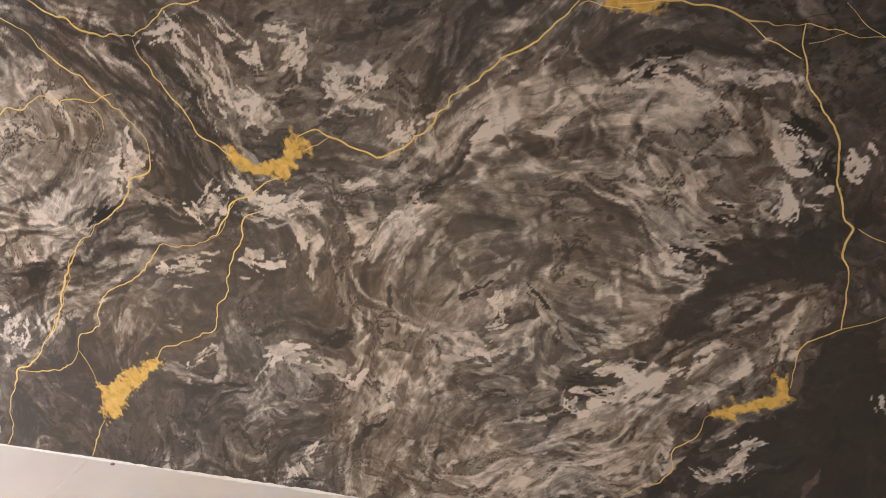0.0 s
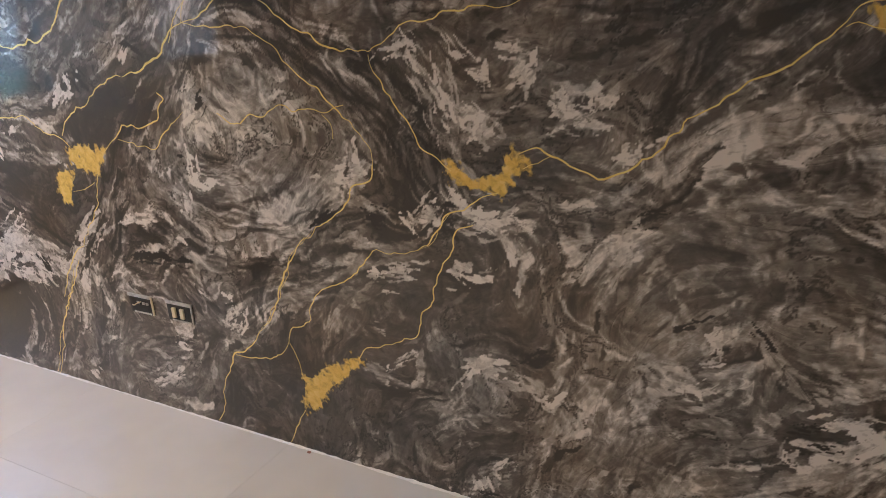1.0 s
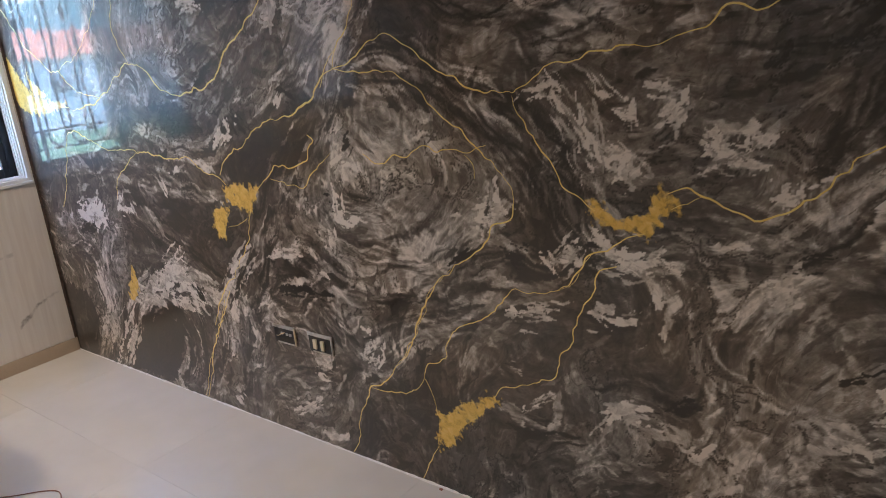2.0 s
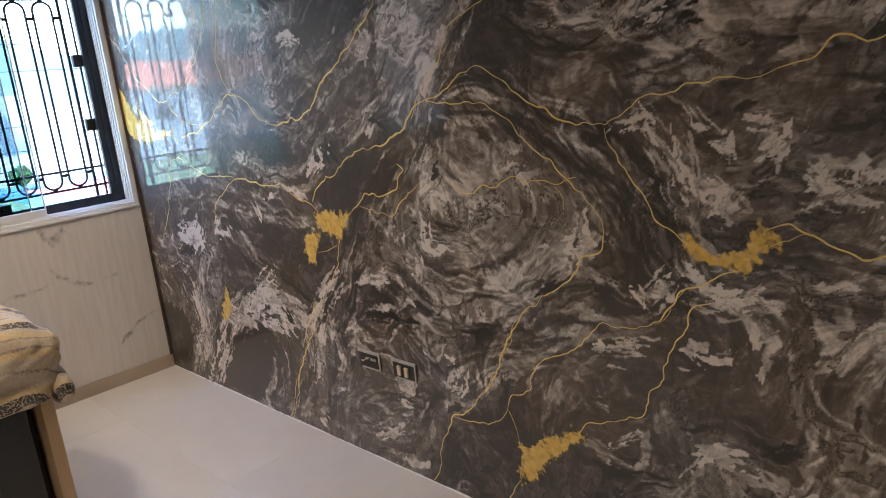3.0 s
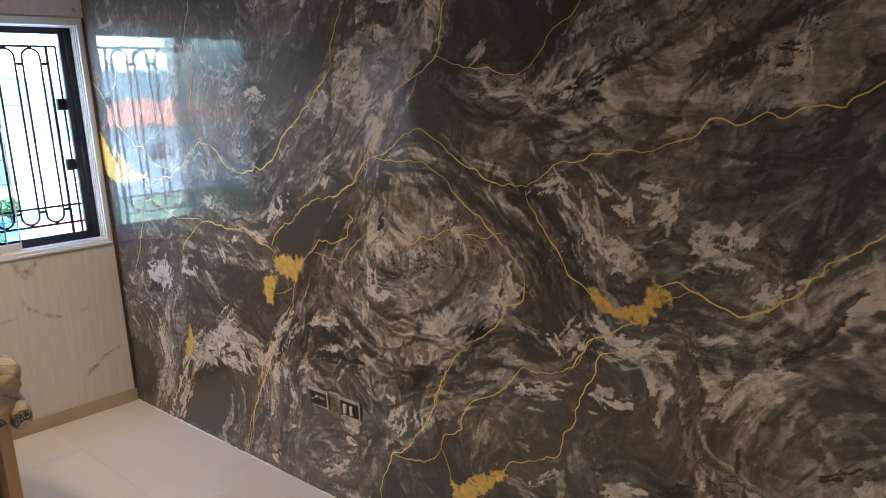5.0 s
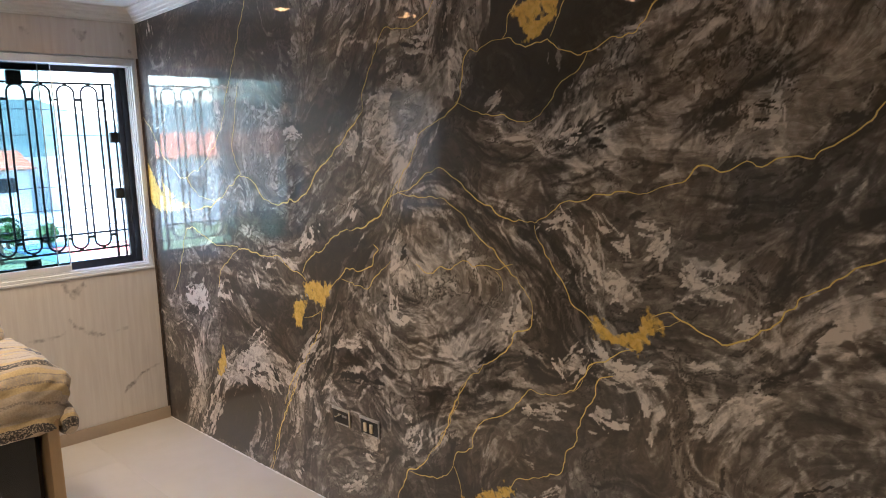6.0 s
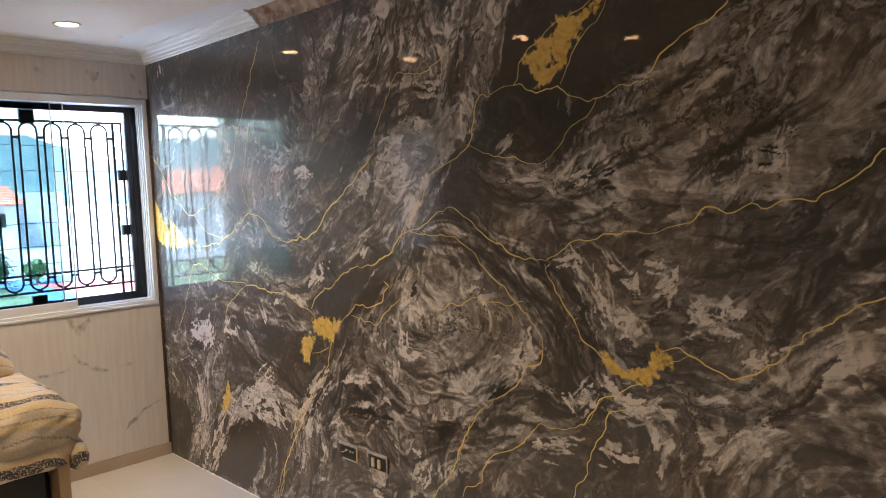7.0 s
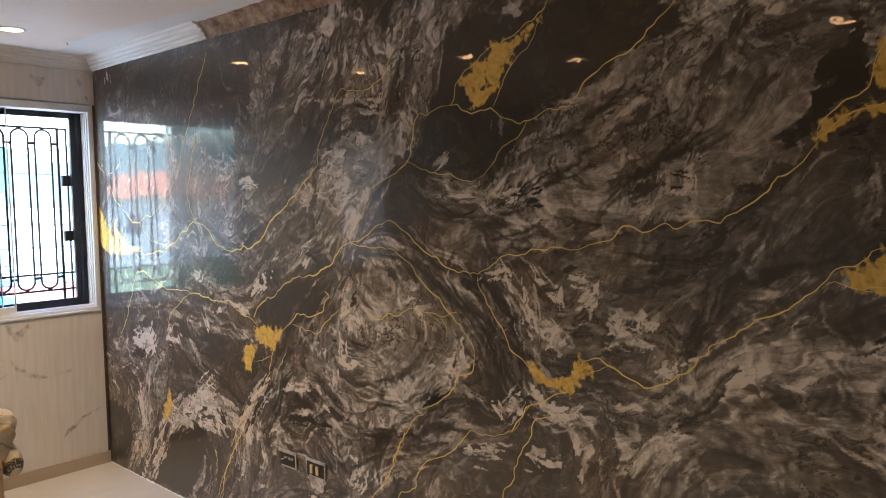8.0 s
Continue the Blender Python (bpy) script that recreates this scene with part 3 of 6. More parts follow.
wash(0.22, [(3.98, 1.60), (4.14, 1.75), (4.35, 1.90), (4.36, 1.56), (4.21, 1.48), (4.00, 1.35), (3.87, 1.27), (3.92, 1.47)])
wash(0.27, [(2.85, 1.73), (3.22, 1.57), (3.45, 1.51), (3.61, 1.56), (3.96, 1.60), (3.92, 1.47), (3.89, 1.27), (3.82, 1.12), (3.65, 1.17), (3.55, 1.18), (3.36, 1.11), (3.22, 1.15), (3.09, 1.40), (2.93, 1.45)])
wash(0.19, [(3.57, 1.09), (3.82, 1.11), (3.98, 1.30), (4.21, 1.45), (4.36, 1.44), (4.38, 0.93), (3.21, 0.61)])
wash(0.13, [(3.90, 1.24), (4.18, 1.30), (4.37, 1.28), (4.37, 1.21), (4.18, 1.21), (4.00, 1.20)])
wash(0.16, [(3.86, 0.84), (3.94, 0.98), (4.18, 1.09), (4.37, 1.04), (4.38, 0.93), (3.89, 0.80)])
wash(0.40, [(3.62, 1.00), (3.93, 1.24), (4.26, 1.41), (4.65, 1.35), (4.75, 1.16), (4.69, 0.96), (4.52, 0.90), (4.43, 0.71), (4.21, 0.56), (4.05, 0.08), (3.44, 0.02), (3.16, 0.04), (3.25, 0.61), (3.59, 0.78)])
wash(0.06, [(4.94, 0.71), (4.84, 0.68), (4.78, 0.54), (4.74, 0.47), (4.58, 0.38), (4.50, 0.26), (4.37, 0.14), (5.02, 0.25)])
wash(0.09, [(4.89, 1.05), (4.83, 0.93), (4.84, 0.77), (4.71, 0.75), (4.49, 0.59), (4.44, 0.56), (4.52, 0.76), (4.55, 0.88), (4.72, 0.92), (4.82, 1.01)])
wash(0.43, [(4.50, 0.33), (4.57, 0.47), (4.73, 0.61), (4.84, 0.73), (4.72, 0.76), (4.55, 0.67), (4.36, 0.50), (4.21, 0.34), (4.05, 0.11), (4.37, 0.16)])
wash(0.22, [(4.30, 1.42), (4.66, 1.39), (4.78, 1.30), (4.75, 1.22), (4.67, 1.31), (4.50, 1.35), (4.35, 1.34), (4.20, 1.28)])
wash(0.27, [(3.88, 0.81), (3.99, 0.90), (4.15, 0.90), (4.21, 0.82), (4.15, 0.78), (3.97, 0.77)])
wash(0.27, [(4.00, 0.53), (4.06, 0.74), (4.15, 0.77), (4.28, 0.65), (4.42, 0.61), (4.21, 0.56), (4.03, 0.39), (3.89, 0.22), (3.81, 0.09), (3.88, 0.37)])
wash(0.24, [(3.28, 0.67), (3.59, 0.76), (3.61, 0.57), (3.43, 0.57), (3.28, 0.57)])
wash(0.16, [(2.71, 0.48), (2.81, 0.64), (3.05, 0.73), (3.23, 0.71), (3.20, 0.60), (2.96, 0.51), (2.71, 0.35)])
wash(0.13, [(2.36, 0.31), (2.63, 0.37), (2.72, 0.34), (2.66, 0.13), (2.58, 0.03), (2.22, 0.02)])
wash(0.24, [(2.70, 0.14), (2.97, 0.47), (3.24, 0.53), (3.36, 0.35), (3.57, 0.21), (3.44, 0.02), (2.81, 0.04)])
wash(0.47, [(2.43, 1.41), (2.63, 1.44), (2.88, 1.33), (3.01, 1.24), (3.06, 1.12), (2.98, 0.99), (2.80, 0.85), (2.52, 0.68), (2.18, 0.68), (2.01, 0.83), (2.10, 1.07), (2.31, 1.26)])
wash(0.41, [(2.64, 1.20), (2.91, 1.20), (2.99, 1.11), (2.86, 0.97), (2.69, 1.01)])
wash(0.13, [(2.41, 1.47), (2.70, 1.48), (2.80, 1.44), (2.58, 1.43), (2.43, 1.37), (2.28, 1.24), (2.22, 1.29)])
wash(0.07, [(1.66, 1.15), (2.01, 1.30), (2.26, 1.38), (2.28, 1.26), (2.11, 1.13), (1.80, 1.07)])
wash(0.13, [(1.03, 1.16), (1.53, 1.11), (1.65, 0.90), (1.55, 0.79), (0.96, 0.71), (0.87, 0.96)])
wash(0.32, [(0.02, 0.75), (0.41, 0.85), (0.81, 0.95), (0.78, 0.65), (0.58, 0.36), (0.07, 0.27)])
wash(0.08, [(0.01, 0.40), (0.29, 0.38), (0.28, 0.03), (-0.00, 0.00)])
wash(0.06, [(0.76, 0.37), (1.11, 0.47), (1.21, 0.25), (1.12, 0.08), (0.78, 0.02), (0.55, 0.06)])
wash(0.32, [(1.59, 0.56), (2.36, 0.71), (2.51, 0.55), (2.23, 0.02), (1.31, 0.04)])
wash(0.16, [(2.38, 0.29), (2.71, 0.50), (2.74, 0.19), (2.41, 0.02), (2.23, 0.02)])
wash(0.20, [(2.76, 0.67), (3.26, 0.82), (3.23, 0.66), (2.95, 0.47), (2.70, 0.37), (2.66, 0.48)])
wash(0.09, [(2.96, 0.95), (3.10, 1.05), (3.25, 1.07), (3.32, 0.96), (3.23, 0.88), (3.08, 0.85)])
wash(0.43, [(2.68, 0.77), (2.88, 0.89), (3.13, 0.83), (3.02, 0.77), (2.67, 0.67)])
wash(0.24, [(1.56, 1.65), (1.88, 1.74), (2.13, 1.72), (2.04, 1.55), (1.82, 1.40), (1.50, 1.36)])

# combed bands of streaks along the flow
band(0.09, 0.51, 0.064, [(2.43, 1.50), (2.67, 1.56), (2.85, 1.47), (3.07, 1.34), (3.22, 1.17), (3.32, 1.04)])
band(0.09, 0.48, 0.066, [(2.46, 1.44), (2.73, 1.43), (2.93, 1.28), (3.04, 1.17), (3.09, 0.99)])
band(0.08, 0.40, 0.056, [(2.85, 1.47), (3.01, 1.31), (3.14, 1.18), (3.23, 1.01), (3.36, 0.95)])
band(0.07, 0.29, 0.067, [(3.09, 1.38), (3.22, 1.27), (3.29, 1.16)])
band(0.19, 0.60, 0.045, [(2.30, 1.15), (2.27, 0.98), (2.37, 0.87), (2.65, 0.85), (2.90, 0.95), (3.04, 1.08)])
band(0.09, 0.43, 0.080, [(2.03, 1.07), (2.06, 0.82), (2.29, 0.70), (2.64, 0.73), (2.86, 0.84)])
band(0.05, 0.25, 0.059, [(1.84, 0.70), (2.14, 0.70), (2.44, 0.63), (2.71, 0.74), (2.95, 0.91), (3.09, 0.99)])
band(0.08, 0.60, 0.060, [(1.31, 0.10), (1.48, 0.30), (1.59, 0.54), (1.78, 0.80)])
band(0.08, 0.48, 0.050, [(1.77, 0.77), (2.03, 1.02), (2.28, 1.25), (2.36, 1.45), (2.50, 1.64), (2.67, 1.80)])
band(0.08, 0.40, 0.067, [(1.57, 0.17), (1.74, 0.48), (1.84, 0.70), (1.98, 0.91)])
band(0.19, 0.57, 0.047, [(2.82, 2.42), (2.75, 2.25), (2.68, 2.04), (2.64, 1.84)])
band(0.08, 0.43, 0.037, [(2.73, 2.38), (2.67, 2.19), (2.64, 2.00), (2.64, 1.80)])
band(0.17, 0.48, 0.049, [(2.98, 2.40), (2.89, 2.25), (2.83, 2.09), (2.80, 1.90)])
band(0.15, 0.34, 0.070, [(2.63, 2.46), (2.49, 2.33), (2.35, 2.21), (2.11, 2.02)])
band(0.04, 0.34, 0.051, [(2.36, 2.49), (2.32, 2.33), (2.20, 2.18), (2.03, 2.00), (1.76, 1.83)])
band(0.07, 0.37, 0.055, [(2.05, 2.44), (1.96, 2.26), (1.84, 2.09), (1.74, 1.88)])
# the same window reflection, laid in as a pale band
band(0.39, 0.66, 0.064, [(2.60, 1.94), (2.49, 1.78), (2.36, 1.59), (2.25, 1.50)])
band(0.07, 0.37, 0.069, [(2.19, 1.89), (2.02, 1.74), (1.84, 1.62), (1.60, 1.45)])
band(0.09, 0.46, 0.036, [(2.80, 1.73), (2.96, 1.65), (3.17, 1.66), (3.36, 1.74), (3.57, 1.78)])
band(0.07, 0.43, 0.026, [(2.73, 1.73), (2.88, 1.65), (3.04, 1.61), (3.22, 1.63), (3.36, 1.68)])
band(0.19, 0.43, 0.045, [(3.17, 1.74), (3.36, 1.87), (3.57, 1.99), (3.74, 2.08), (3.93, 2.16)])
band(0.13, 0.37, 0.045, [(3.36, 1.72), (3.61, 1.84), (3.81, 1.94), (3.94, 2.07), (4.03, 2.17)])
band(0.11, 0.31, 0.043, [(3.55, 1.63), (3.80, 1.78), (3.98, 1.88), (4.09, 2.00)])
band(0.15, 0.37, 0.031, [(4.02, 2.12), (4.13, 2.13), (4.22, 2.15)])
band(0.08, 0.31, 0.041, [(3.81, 1.11), (3.92, 1.34), (4.00, 1.49), (4.07, 1.61), (4.14, 1.72)])
band(0.19, 0.37, 0.033, [(3.89, 1.17), (4.05, 1.30), (4.19, 1.41), (4.36, 1.51)])
band(0.15, 0.40, 0.028, [(3.95, 1.29), (3.98, 1.41), (4.04, 1.52), (4.11, 1.63)])
band(0.29, 0.40, 0.038, [(3.65, 0.83), (3.79, 0.95), (3.87, 1.08), (3.98, 1.23)])
band(0.15, 0.34, 0.034, [(4.00, 1.12), (4.15, 1.18), (4.29, 1.14), (4.37, 1.19)])
band(0.22, 0.34, 0.070, [(2.13, 0.54), (2.32, 0.46), (2.43, 0.40)])
band(0.24, 0.57, 0.050, [(3.63, 0.40), (3.65, 0.62), (3.65, 0.76), (3.75, 0.87), (3.88, 0.98)])
band(0.29, 0.48, 0.066, [(3.59, 0.00), (3.60, 0.24), (3.65, 0.46)])
band(0.29, 0.48, 0.056, [(3.70, 0.02), (3.77, 0.24), (3.83, 0.43), (3.81, 0.59)])
band(0.39, 0.68, 0.024, [(3.49, 0.51), (3.58, 0.44), (3.64, 0.50), (3.66, 0.59)])
band(0.15, 0.57, 0.027, [(4.20, 1.25), (4.33, 1.29), (4.50, 1.31), (4.67, 1.30)])
band(0.24, 0.48, 0.024, [(4.28, 1.25), (4.45, 1.23), (4.59, 1.25), (4.69, 1.18), (4.72, 1.11)])
band(0.24, 0.51, 0.035, [(4.39, 1.15), (4.50, 1.06), (4.62, 0.98), (4.69, 1.03), (4.72, 1.13)])
band(0.24, 0.43, 0.039, [(4.28, 1.14), (4.40, 1.04), (4.52, 0.95), (4.64, 0.96)])
band(0.24, 0.40, 0.035, [(3.95, 1.04), (4.07, 1.17), (4.20, 1.21), (4.33, 1.20)])
band(0.24, 0.43, 0.033, [(3.96, 0.93), (4.04, 1.08), (4.15, 1.15), (4.28, 1.16), (4.38, 1.11)])
band(0.24, 0.81, 0.022, [(4.23, 0.47), (4.35, 0.47), (4.47, 0.55), (4.58, 0.62)])
band(0.07, 0.51, 0.025, [(3.98, 0.59), (4.06, 0.73), (4.12, 0.76), (4.18, 0.69), (4.24, 0.59)])
band(0.35, 0.63, 0.033, [(3.86, 0.63), (3.95, 0.56), (4.06, 0.61), (4.14, 0.68)])
band(0.08, 0.48, 0.024, [(4.22, 0.67), (4.33, 0.64), (4.39, 0.64), (4.45, 0.71)])
band(0.04, 0.68, 0.024, [(4.41, 0.92), (4.49, 0.88), (4.57, 0.91)])
band(0.07, 0.43, 0.019, [(4.41, 0.89), (4.49, 0.83), (4.54, 0.84), (4.58, 0.88)])
band(0.19, 0.40, 0.034, [(3.77, 0.72), (3.84, 0.86), (3.97, 0.94), (4.11, 0.93)])
band(0.24, 0.43, 0.031, [(4.15, 0.87), (4.29, 0.84), (4.43, 0.79), (4.53, 0.81)])
band(0.24, 0.46, 0.044, [(3.83, 0.41), (3.97, 0.50), (4.09, 0.60), (4.15, 0.52)])
band(0.07, 0.34, 0.025, [(3.84, 0.19), (3.89, 0.32), (3.98, 0.42), (4.06, 0.45)])
band(0.24, 0.43, 0.038, [(3.97, 0.09), (4.14, 0.24), (4.31, 0.32), (4.43, 0.44)])
band(0.35, 0.48, 0.028, [(4.22, 0.29), (4.36, 0.40), (4.53, 0.52), (4.66, 0.64)])
band(0.07, 0.31, 0.025, [(4.45, 0.57), (4.55, 0.67), (4.65, 0.76), (4.82, 0.80)])
band(0.15, 0.57, 0.041, [(2.98, 0.41), (3.08, 0.38), (3.16, 0.41), (3.19, 0.49)])
band(0.13, 0.37, 0.047, [(2.87, 0.07), (3.05, 0.25), (3.21, 0.35), (3.36, 0.33)])
band(0.11, 0.46, 0.034, [(3.27, -0.00), (3.35, 0.14), (3.46, 0.20)])
band(0.15, 0.60, 0.024, [(2.37, 0.53), (2.62, 0.65), (2.91, 0.73), (3.21, 0.78)])
band(0.07, 0.43, 0.024, [(2.39, 0.62), (2.68, 0.70), (2.96, 0.77), (3.24, 0.86)])
band(0.19, 0.48, 0.039, [(2.36, 0.36), (2.57, 0.53), (2.72, 0.62), (2.84, 0.69)])
band(0.19, 0.48, 0.026, [(3.55, 0.97), (3.49, 0.92), (3.54, 0.87), (3.58, 0.83)])
band(0.07, 0.31, 0.029, [(3.59, 1.08), (3.72, 1.07), (3.85, 1.01), (3.93, 1.09), (4.02, 1.21)])
band(0.15, 0.37, 0.026, [(3.92, 1.23), (3.99, 1.32), (4.10, 1.41), (4.17, 1.46)])
band(0.19, 0.57, 0.096, [(0.18, 0.66), (0.43, 0.60), (0.48, 0.35), (0.27, 0.01)])
band(0.08, 0.66, 0.084, [(0.69, 0.23), (0.87, 0.45), (1.15, 0.63), (1.34, 0.62), (1.50, 0.54)])
band(0.07, 0.54, 0.064, [(1.01, 0.49), (1.19, 0.40), (1.22, 0.23), (1.03, 0.01)])
band(0.07, 0.51, 0.048, [(1.30, 0.56), (1.33, 0.34), (1.28, 0.12), (1.21, 0.01)])
band(0.15, 0.43, 0.050, [(1.67, 0.58), (1.68, 0.37), (1.54, 0.05)])
band(0.13, 0.43, 0.062, [(1.82, 0.27), (2.07, 0.32), (2.30, 0.41), (2.06, 0.20), (1.79, 0.13)])
band(0.15, 0.54, 0.035, [(1.82, 0.56), (2.02, 0.67), (2.20, 0.59), (2.34, 0.47)])
band(0.05, 0.34, 0.043, [(1.89, 0.78), (2.12, 0.73), (2.33, 0.68), (2.55, 0.66)])
band(0.24, 0.60, 0.035, [(2.25, 1.01), (2.31, 0.92), (2.49, 0.89), (2.64, 0.88), (2.76, 0.97)])
band(0.11, 0.57, 0.026, [(2.39, 1.27), (2.48, 1.19), (2.48, 1.06), (2.36, 1.09), (2.36, 1.19)])
band(0.24, 0.51, 0.033, [(2.77, 1.21), (2.81, 1.09), (2.69, 0.97), (2.54, 0.91)])
band(0.15, 0.71, 0.028, [(3.00, 1.18), (2.99, 1.06), (2.91, 0.96), (2.78, 0.89)])
band(0.35, 0.48, 0.042, [(2.48, 1.40), (2.71, 1.37), (2.88, 1.28), (2.99, 1.22)])
band(0.19, 0.43, 0.047, [(2.11, 0.87), (2.03, 0.97), (2.18, 1.13), (2.33, 1.25)])
band(0.15, 0.46, 0.050, [(1.87, 0.62), (2.04, 0.58), (2.22, 0.73), (2.47, 0.71)])
band(0.11, 0.46, 0.060, [(1.12, 1.30), (1.38, 1.21), (1.68, 1.24), (1.89, 1.40)])
band(0.19, 0.43, 0.065, [(2.17, 1.79), (2.06, 1.66), (1.87, 1.53), (1.66, 1.36)])
band(0.15, 0.43, 0.049, [(2.43, 1.69), (2.32, 1.59), (2.16, 1.48), (1.88, 1.38)])
band(0.07, 0.34, 0.040, [(2.39, 1.48), (2.32, 1.36), (2.13, 1.24), (1.93, 1.03), (1.75, 0.82)])
band(0.07, 0.48, 0.020, [(3.00, 0.98), (3.09, 0.94), (3.16, 0.92), (3.26, 0.98)])
band(0.11, 0.37, 0.026, [(2.67, 0.71), (2.90, 0.80), (3.13, 0.81), (3.31, 0.93)])
band(0.15, 0.43, 0.038, [(1.93, 0.80), (2.14, 0.89), (2.26, 0.82), (2.37, 0.76)])
band(0.07, 0.37, 0.046, [(0.96, 0.91), (1.19, 0.82), (1.36, 0.74), (1.52, 0.65)])
band(0.11, 0.34, 0.066, [(0.28, 1.07), (0.74, 1.12), (1.25, 1.07), (1.59, 1.02)])
band(0.39, 0.46, 0.052, [(3.57, 0.26), (3.73, 0.47), (3.91, 0.66), (4.06, 0.81)])
band(0.35, 0.43, 0.036, [(4.04, 1.03), (4.15, 1.04), (4.26, 1.08), (4.39, 1.06)])
band(0.29, 0.43, 0.033, [(4.07, 0.93), (4.21, 0.98), (4.34, 0.99), (4.47, 0.98)])
band(0.05, 0.37, 0.013, [(3.68, 0.99), (3.80, 0.99), (3.90, 1.04), (3.97, 1.12)])
band(0.35, 0.63, 0.025, [(3.70, 0.83), (3.78, 0.92), (3.86, 0.99)])
band(0.07, 0.25, 0.018, [(3.85, 0.78), (3.92, 0.89), (4.02, 0.93)])
band(0.29, 0.48, 0.035, [(3.25, 0.59), (3.31, 0.52), (3.31, 0.38), (3.23, 0.25)])
band(0.08, 0.31, 0.026, [(3.30, 0.54), (3.43, 0.59), (3.57, 0.56), (3.63, 0.64)])
band(0.39, 0.57, 0.030, [(3.90, 0.51), (4.00, 0.53), (4.08, 0.61)])
band(0.15, 0.63, 0.022, [(4.06, 0.36), (4.15, 0.39), (4.23, 0.45)])
band(0.19, 0.37, 0.033, [(3.69, 1.71), (3.83, 1.84), (3.90, 1.96), (3.99, 2.04)])
band(0.24, 0.46, 0.021, [(3.53, 1.98), (3.67, 2.00), (3.78, 2.01)])
band(0.15, 0.40, 0.027, [(3.27, 1.83), (3.45, 1.88), (3.59, 1.97), (3.74, 2.03)])
band(0.07, 0.21, 0.021, [(3.61, 1.70), (3.73, 1.76), (3.85, 1.81)])
band(0.19, 0.34, 0.030, [(4.22, 1.37), (4.28, 1.32), (4.37, 1.31)])
band(0.11, 0.31, 0.034, [(3.65, 1.50), (3.80, 1.48), (3.93, 1.53), (3.96, 1.60)])
band(0.07, 0.29, 0.029, [(3.17, 1.54), (3.36, 1.57), (3.57, 1.59)])
band(0.08, 0.31, 0.030, [(3.45, 1.14), (3.57, 1.05), (3.65, 0.99), (3.80, 0.98)])
band(0.15, 0.51, 0.020, [(3.45, 0.95), (3.53, 0.87), (3.51, 0.77)])

# palette-knife flakes
stroke(chip, 0.93, 0.012, [(0.19, 2.47), (0.20, 2.41)])
stroke(chip, 0.90, 0.017, [(2.12, 1.77), (2.13, 1.70), (2.06, 1.67)])
stroke(chip, 0.78, 0.010, [(2.04, 1.68), (2.12, 1.66)])
stroke(chip, 1.12, 0.035, [(0.41, 0.84), (0.60, 0.85), (0.57, 0.79)])
stroke(chip, 0.03, 0.017, [(0.41, 0.78), (0.53, 0.77)])
stroke(chip, 0.93, 0.016, [(0.87, 0.99), (0.83, 0.91), (0.93, 0.90)])
stroke(chip, 0.90, 0.013, [(1.23, 1.06), (1.26, 1.01)])
stroke(chip, 0.87, 0.012, [(1.43, 1.14), (1.34, 1.11)])
stroke(chip, 0.90, 0.023, [(1.68, 1.22), (1.76, 1.30), (1.78, 1.34)])
stroke(chip, 0.90, 0.012, [(2.07, 1.39), (2.11, 1.44)])
stroke(chip, 0.90, 0.009, [(2.35, 1.26), (2.39, 1.22), (2.33, 1.18)])
stroke(chip, 1.08, 0.012, [(2.32, 1.11), (2.33, 0.98), (2.42, 0.98)])
stroke(chip, 0.01, 0.009, [(2.31, 1.03), (2.32, 1.03)])
stroke(chip, 0.90, 0.011, [(2.28, 0.95), (2.26, 0.89)])
stroke(chip, 0.99, 0.043, [(0.99, 0.54), (1.23, 0.62), (1.39, 0.52)])
stroke(chip, 0.93, 0.033, [(1.11, 0.50), (1.33, 0.48)])
stroke(chip, 1.05, 0.013, [(1.27, 0.76), (1.12, 0.65)])
stroke(chip, 0.93, 0.018, [(1.78, 0.82), (1.62, 0.67), (1.52, 0.56)])
stroke(chip, 1.05, 0.016, [(0.72, 0.36), (0.57, 0.19), (0.42, -0.02)])
stroke(chip, 0.90, 0.013, [(2.00, 0.82), (2.09, 0.82)])
stroke(chip, 0.93, 0.011, [(2.36, 0.57), (2.43, 0.53), (2.39, 0.44)])
stroke(chip, 0.83, 0.020, [(1.50, 0.06), (1.53, 0.04)])
stroke(chip, 0.78, 0.014, [(2.08, 0.21), (2.00, 0.16), (1.90, 0.10)])
stroke(chip, 0.75, 0.013, [(2.07, 0.32), (2.17, 0.30)])
stroke(chip, 0.75, 0.014, [(2.43, 0.53), (2.38, 0.45), (2.45, 0.45)])
stroke(chip, 0.78, 0.015, [(2.57, 2.06), (2.54, 2.05), (2.48, 2.04)])
stroke(chip, 0.84, 0.013, [(2.52, 1.73), (2.47, 1.68)])
stroke(chip, 0.63, 0.008, [(2.90, 1.82), (2.93, 1.84)])
stroke(chip, 0.90, 0.010, [(3.22, 1.67), (3.27, 1.69)])
stroke(chip, 0.69, 0.007, [(3.36, 1.69), (3.34, 1.71)])
stroke(chip, 0.78, 0.019, [(3.01, 1.12), (3.00, 1.05), (2.92, 1.02)])
stroke(chip, 0.87, 0.009, [(2.98, 1.09), (3.04, 1.06)])
stroke(chip, 0.84, 0.007, [(2.82, 1.03), (2.87, 1.04)])
stroke(chip, 0.93, 0.011, [(3.14, 0.95), (3.16, 0.92), (3.19, 0.89)])
stroke(chip, 0.93, 0.011, [(3.02, 0.76), (3.08, 0.76)])
stroke(chip, 0.81, 0.007, [(3.11, 0.78), (3.19, 0.78)])
stroke(chip, 1.02, 0.019, [(3.31, 0.82), (3.35, 0.80)])
stroke(chip, 0.84, 0.013, [(3.36, 0.96), (3.45, 0.96), (3.51, 1.00)])
stroke(chip, 0.78, 0.009, [(3.45, 0.91), (3.48, 0.86)])
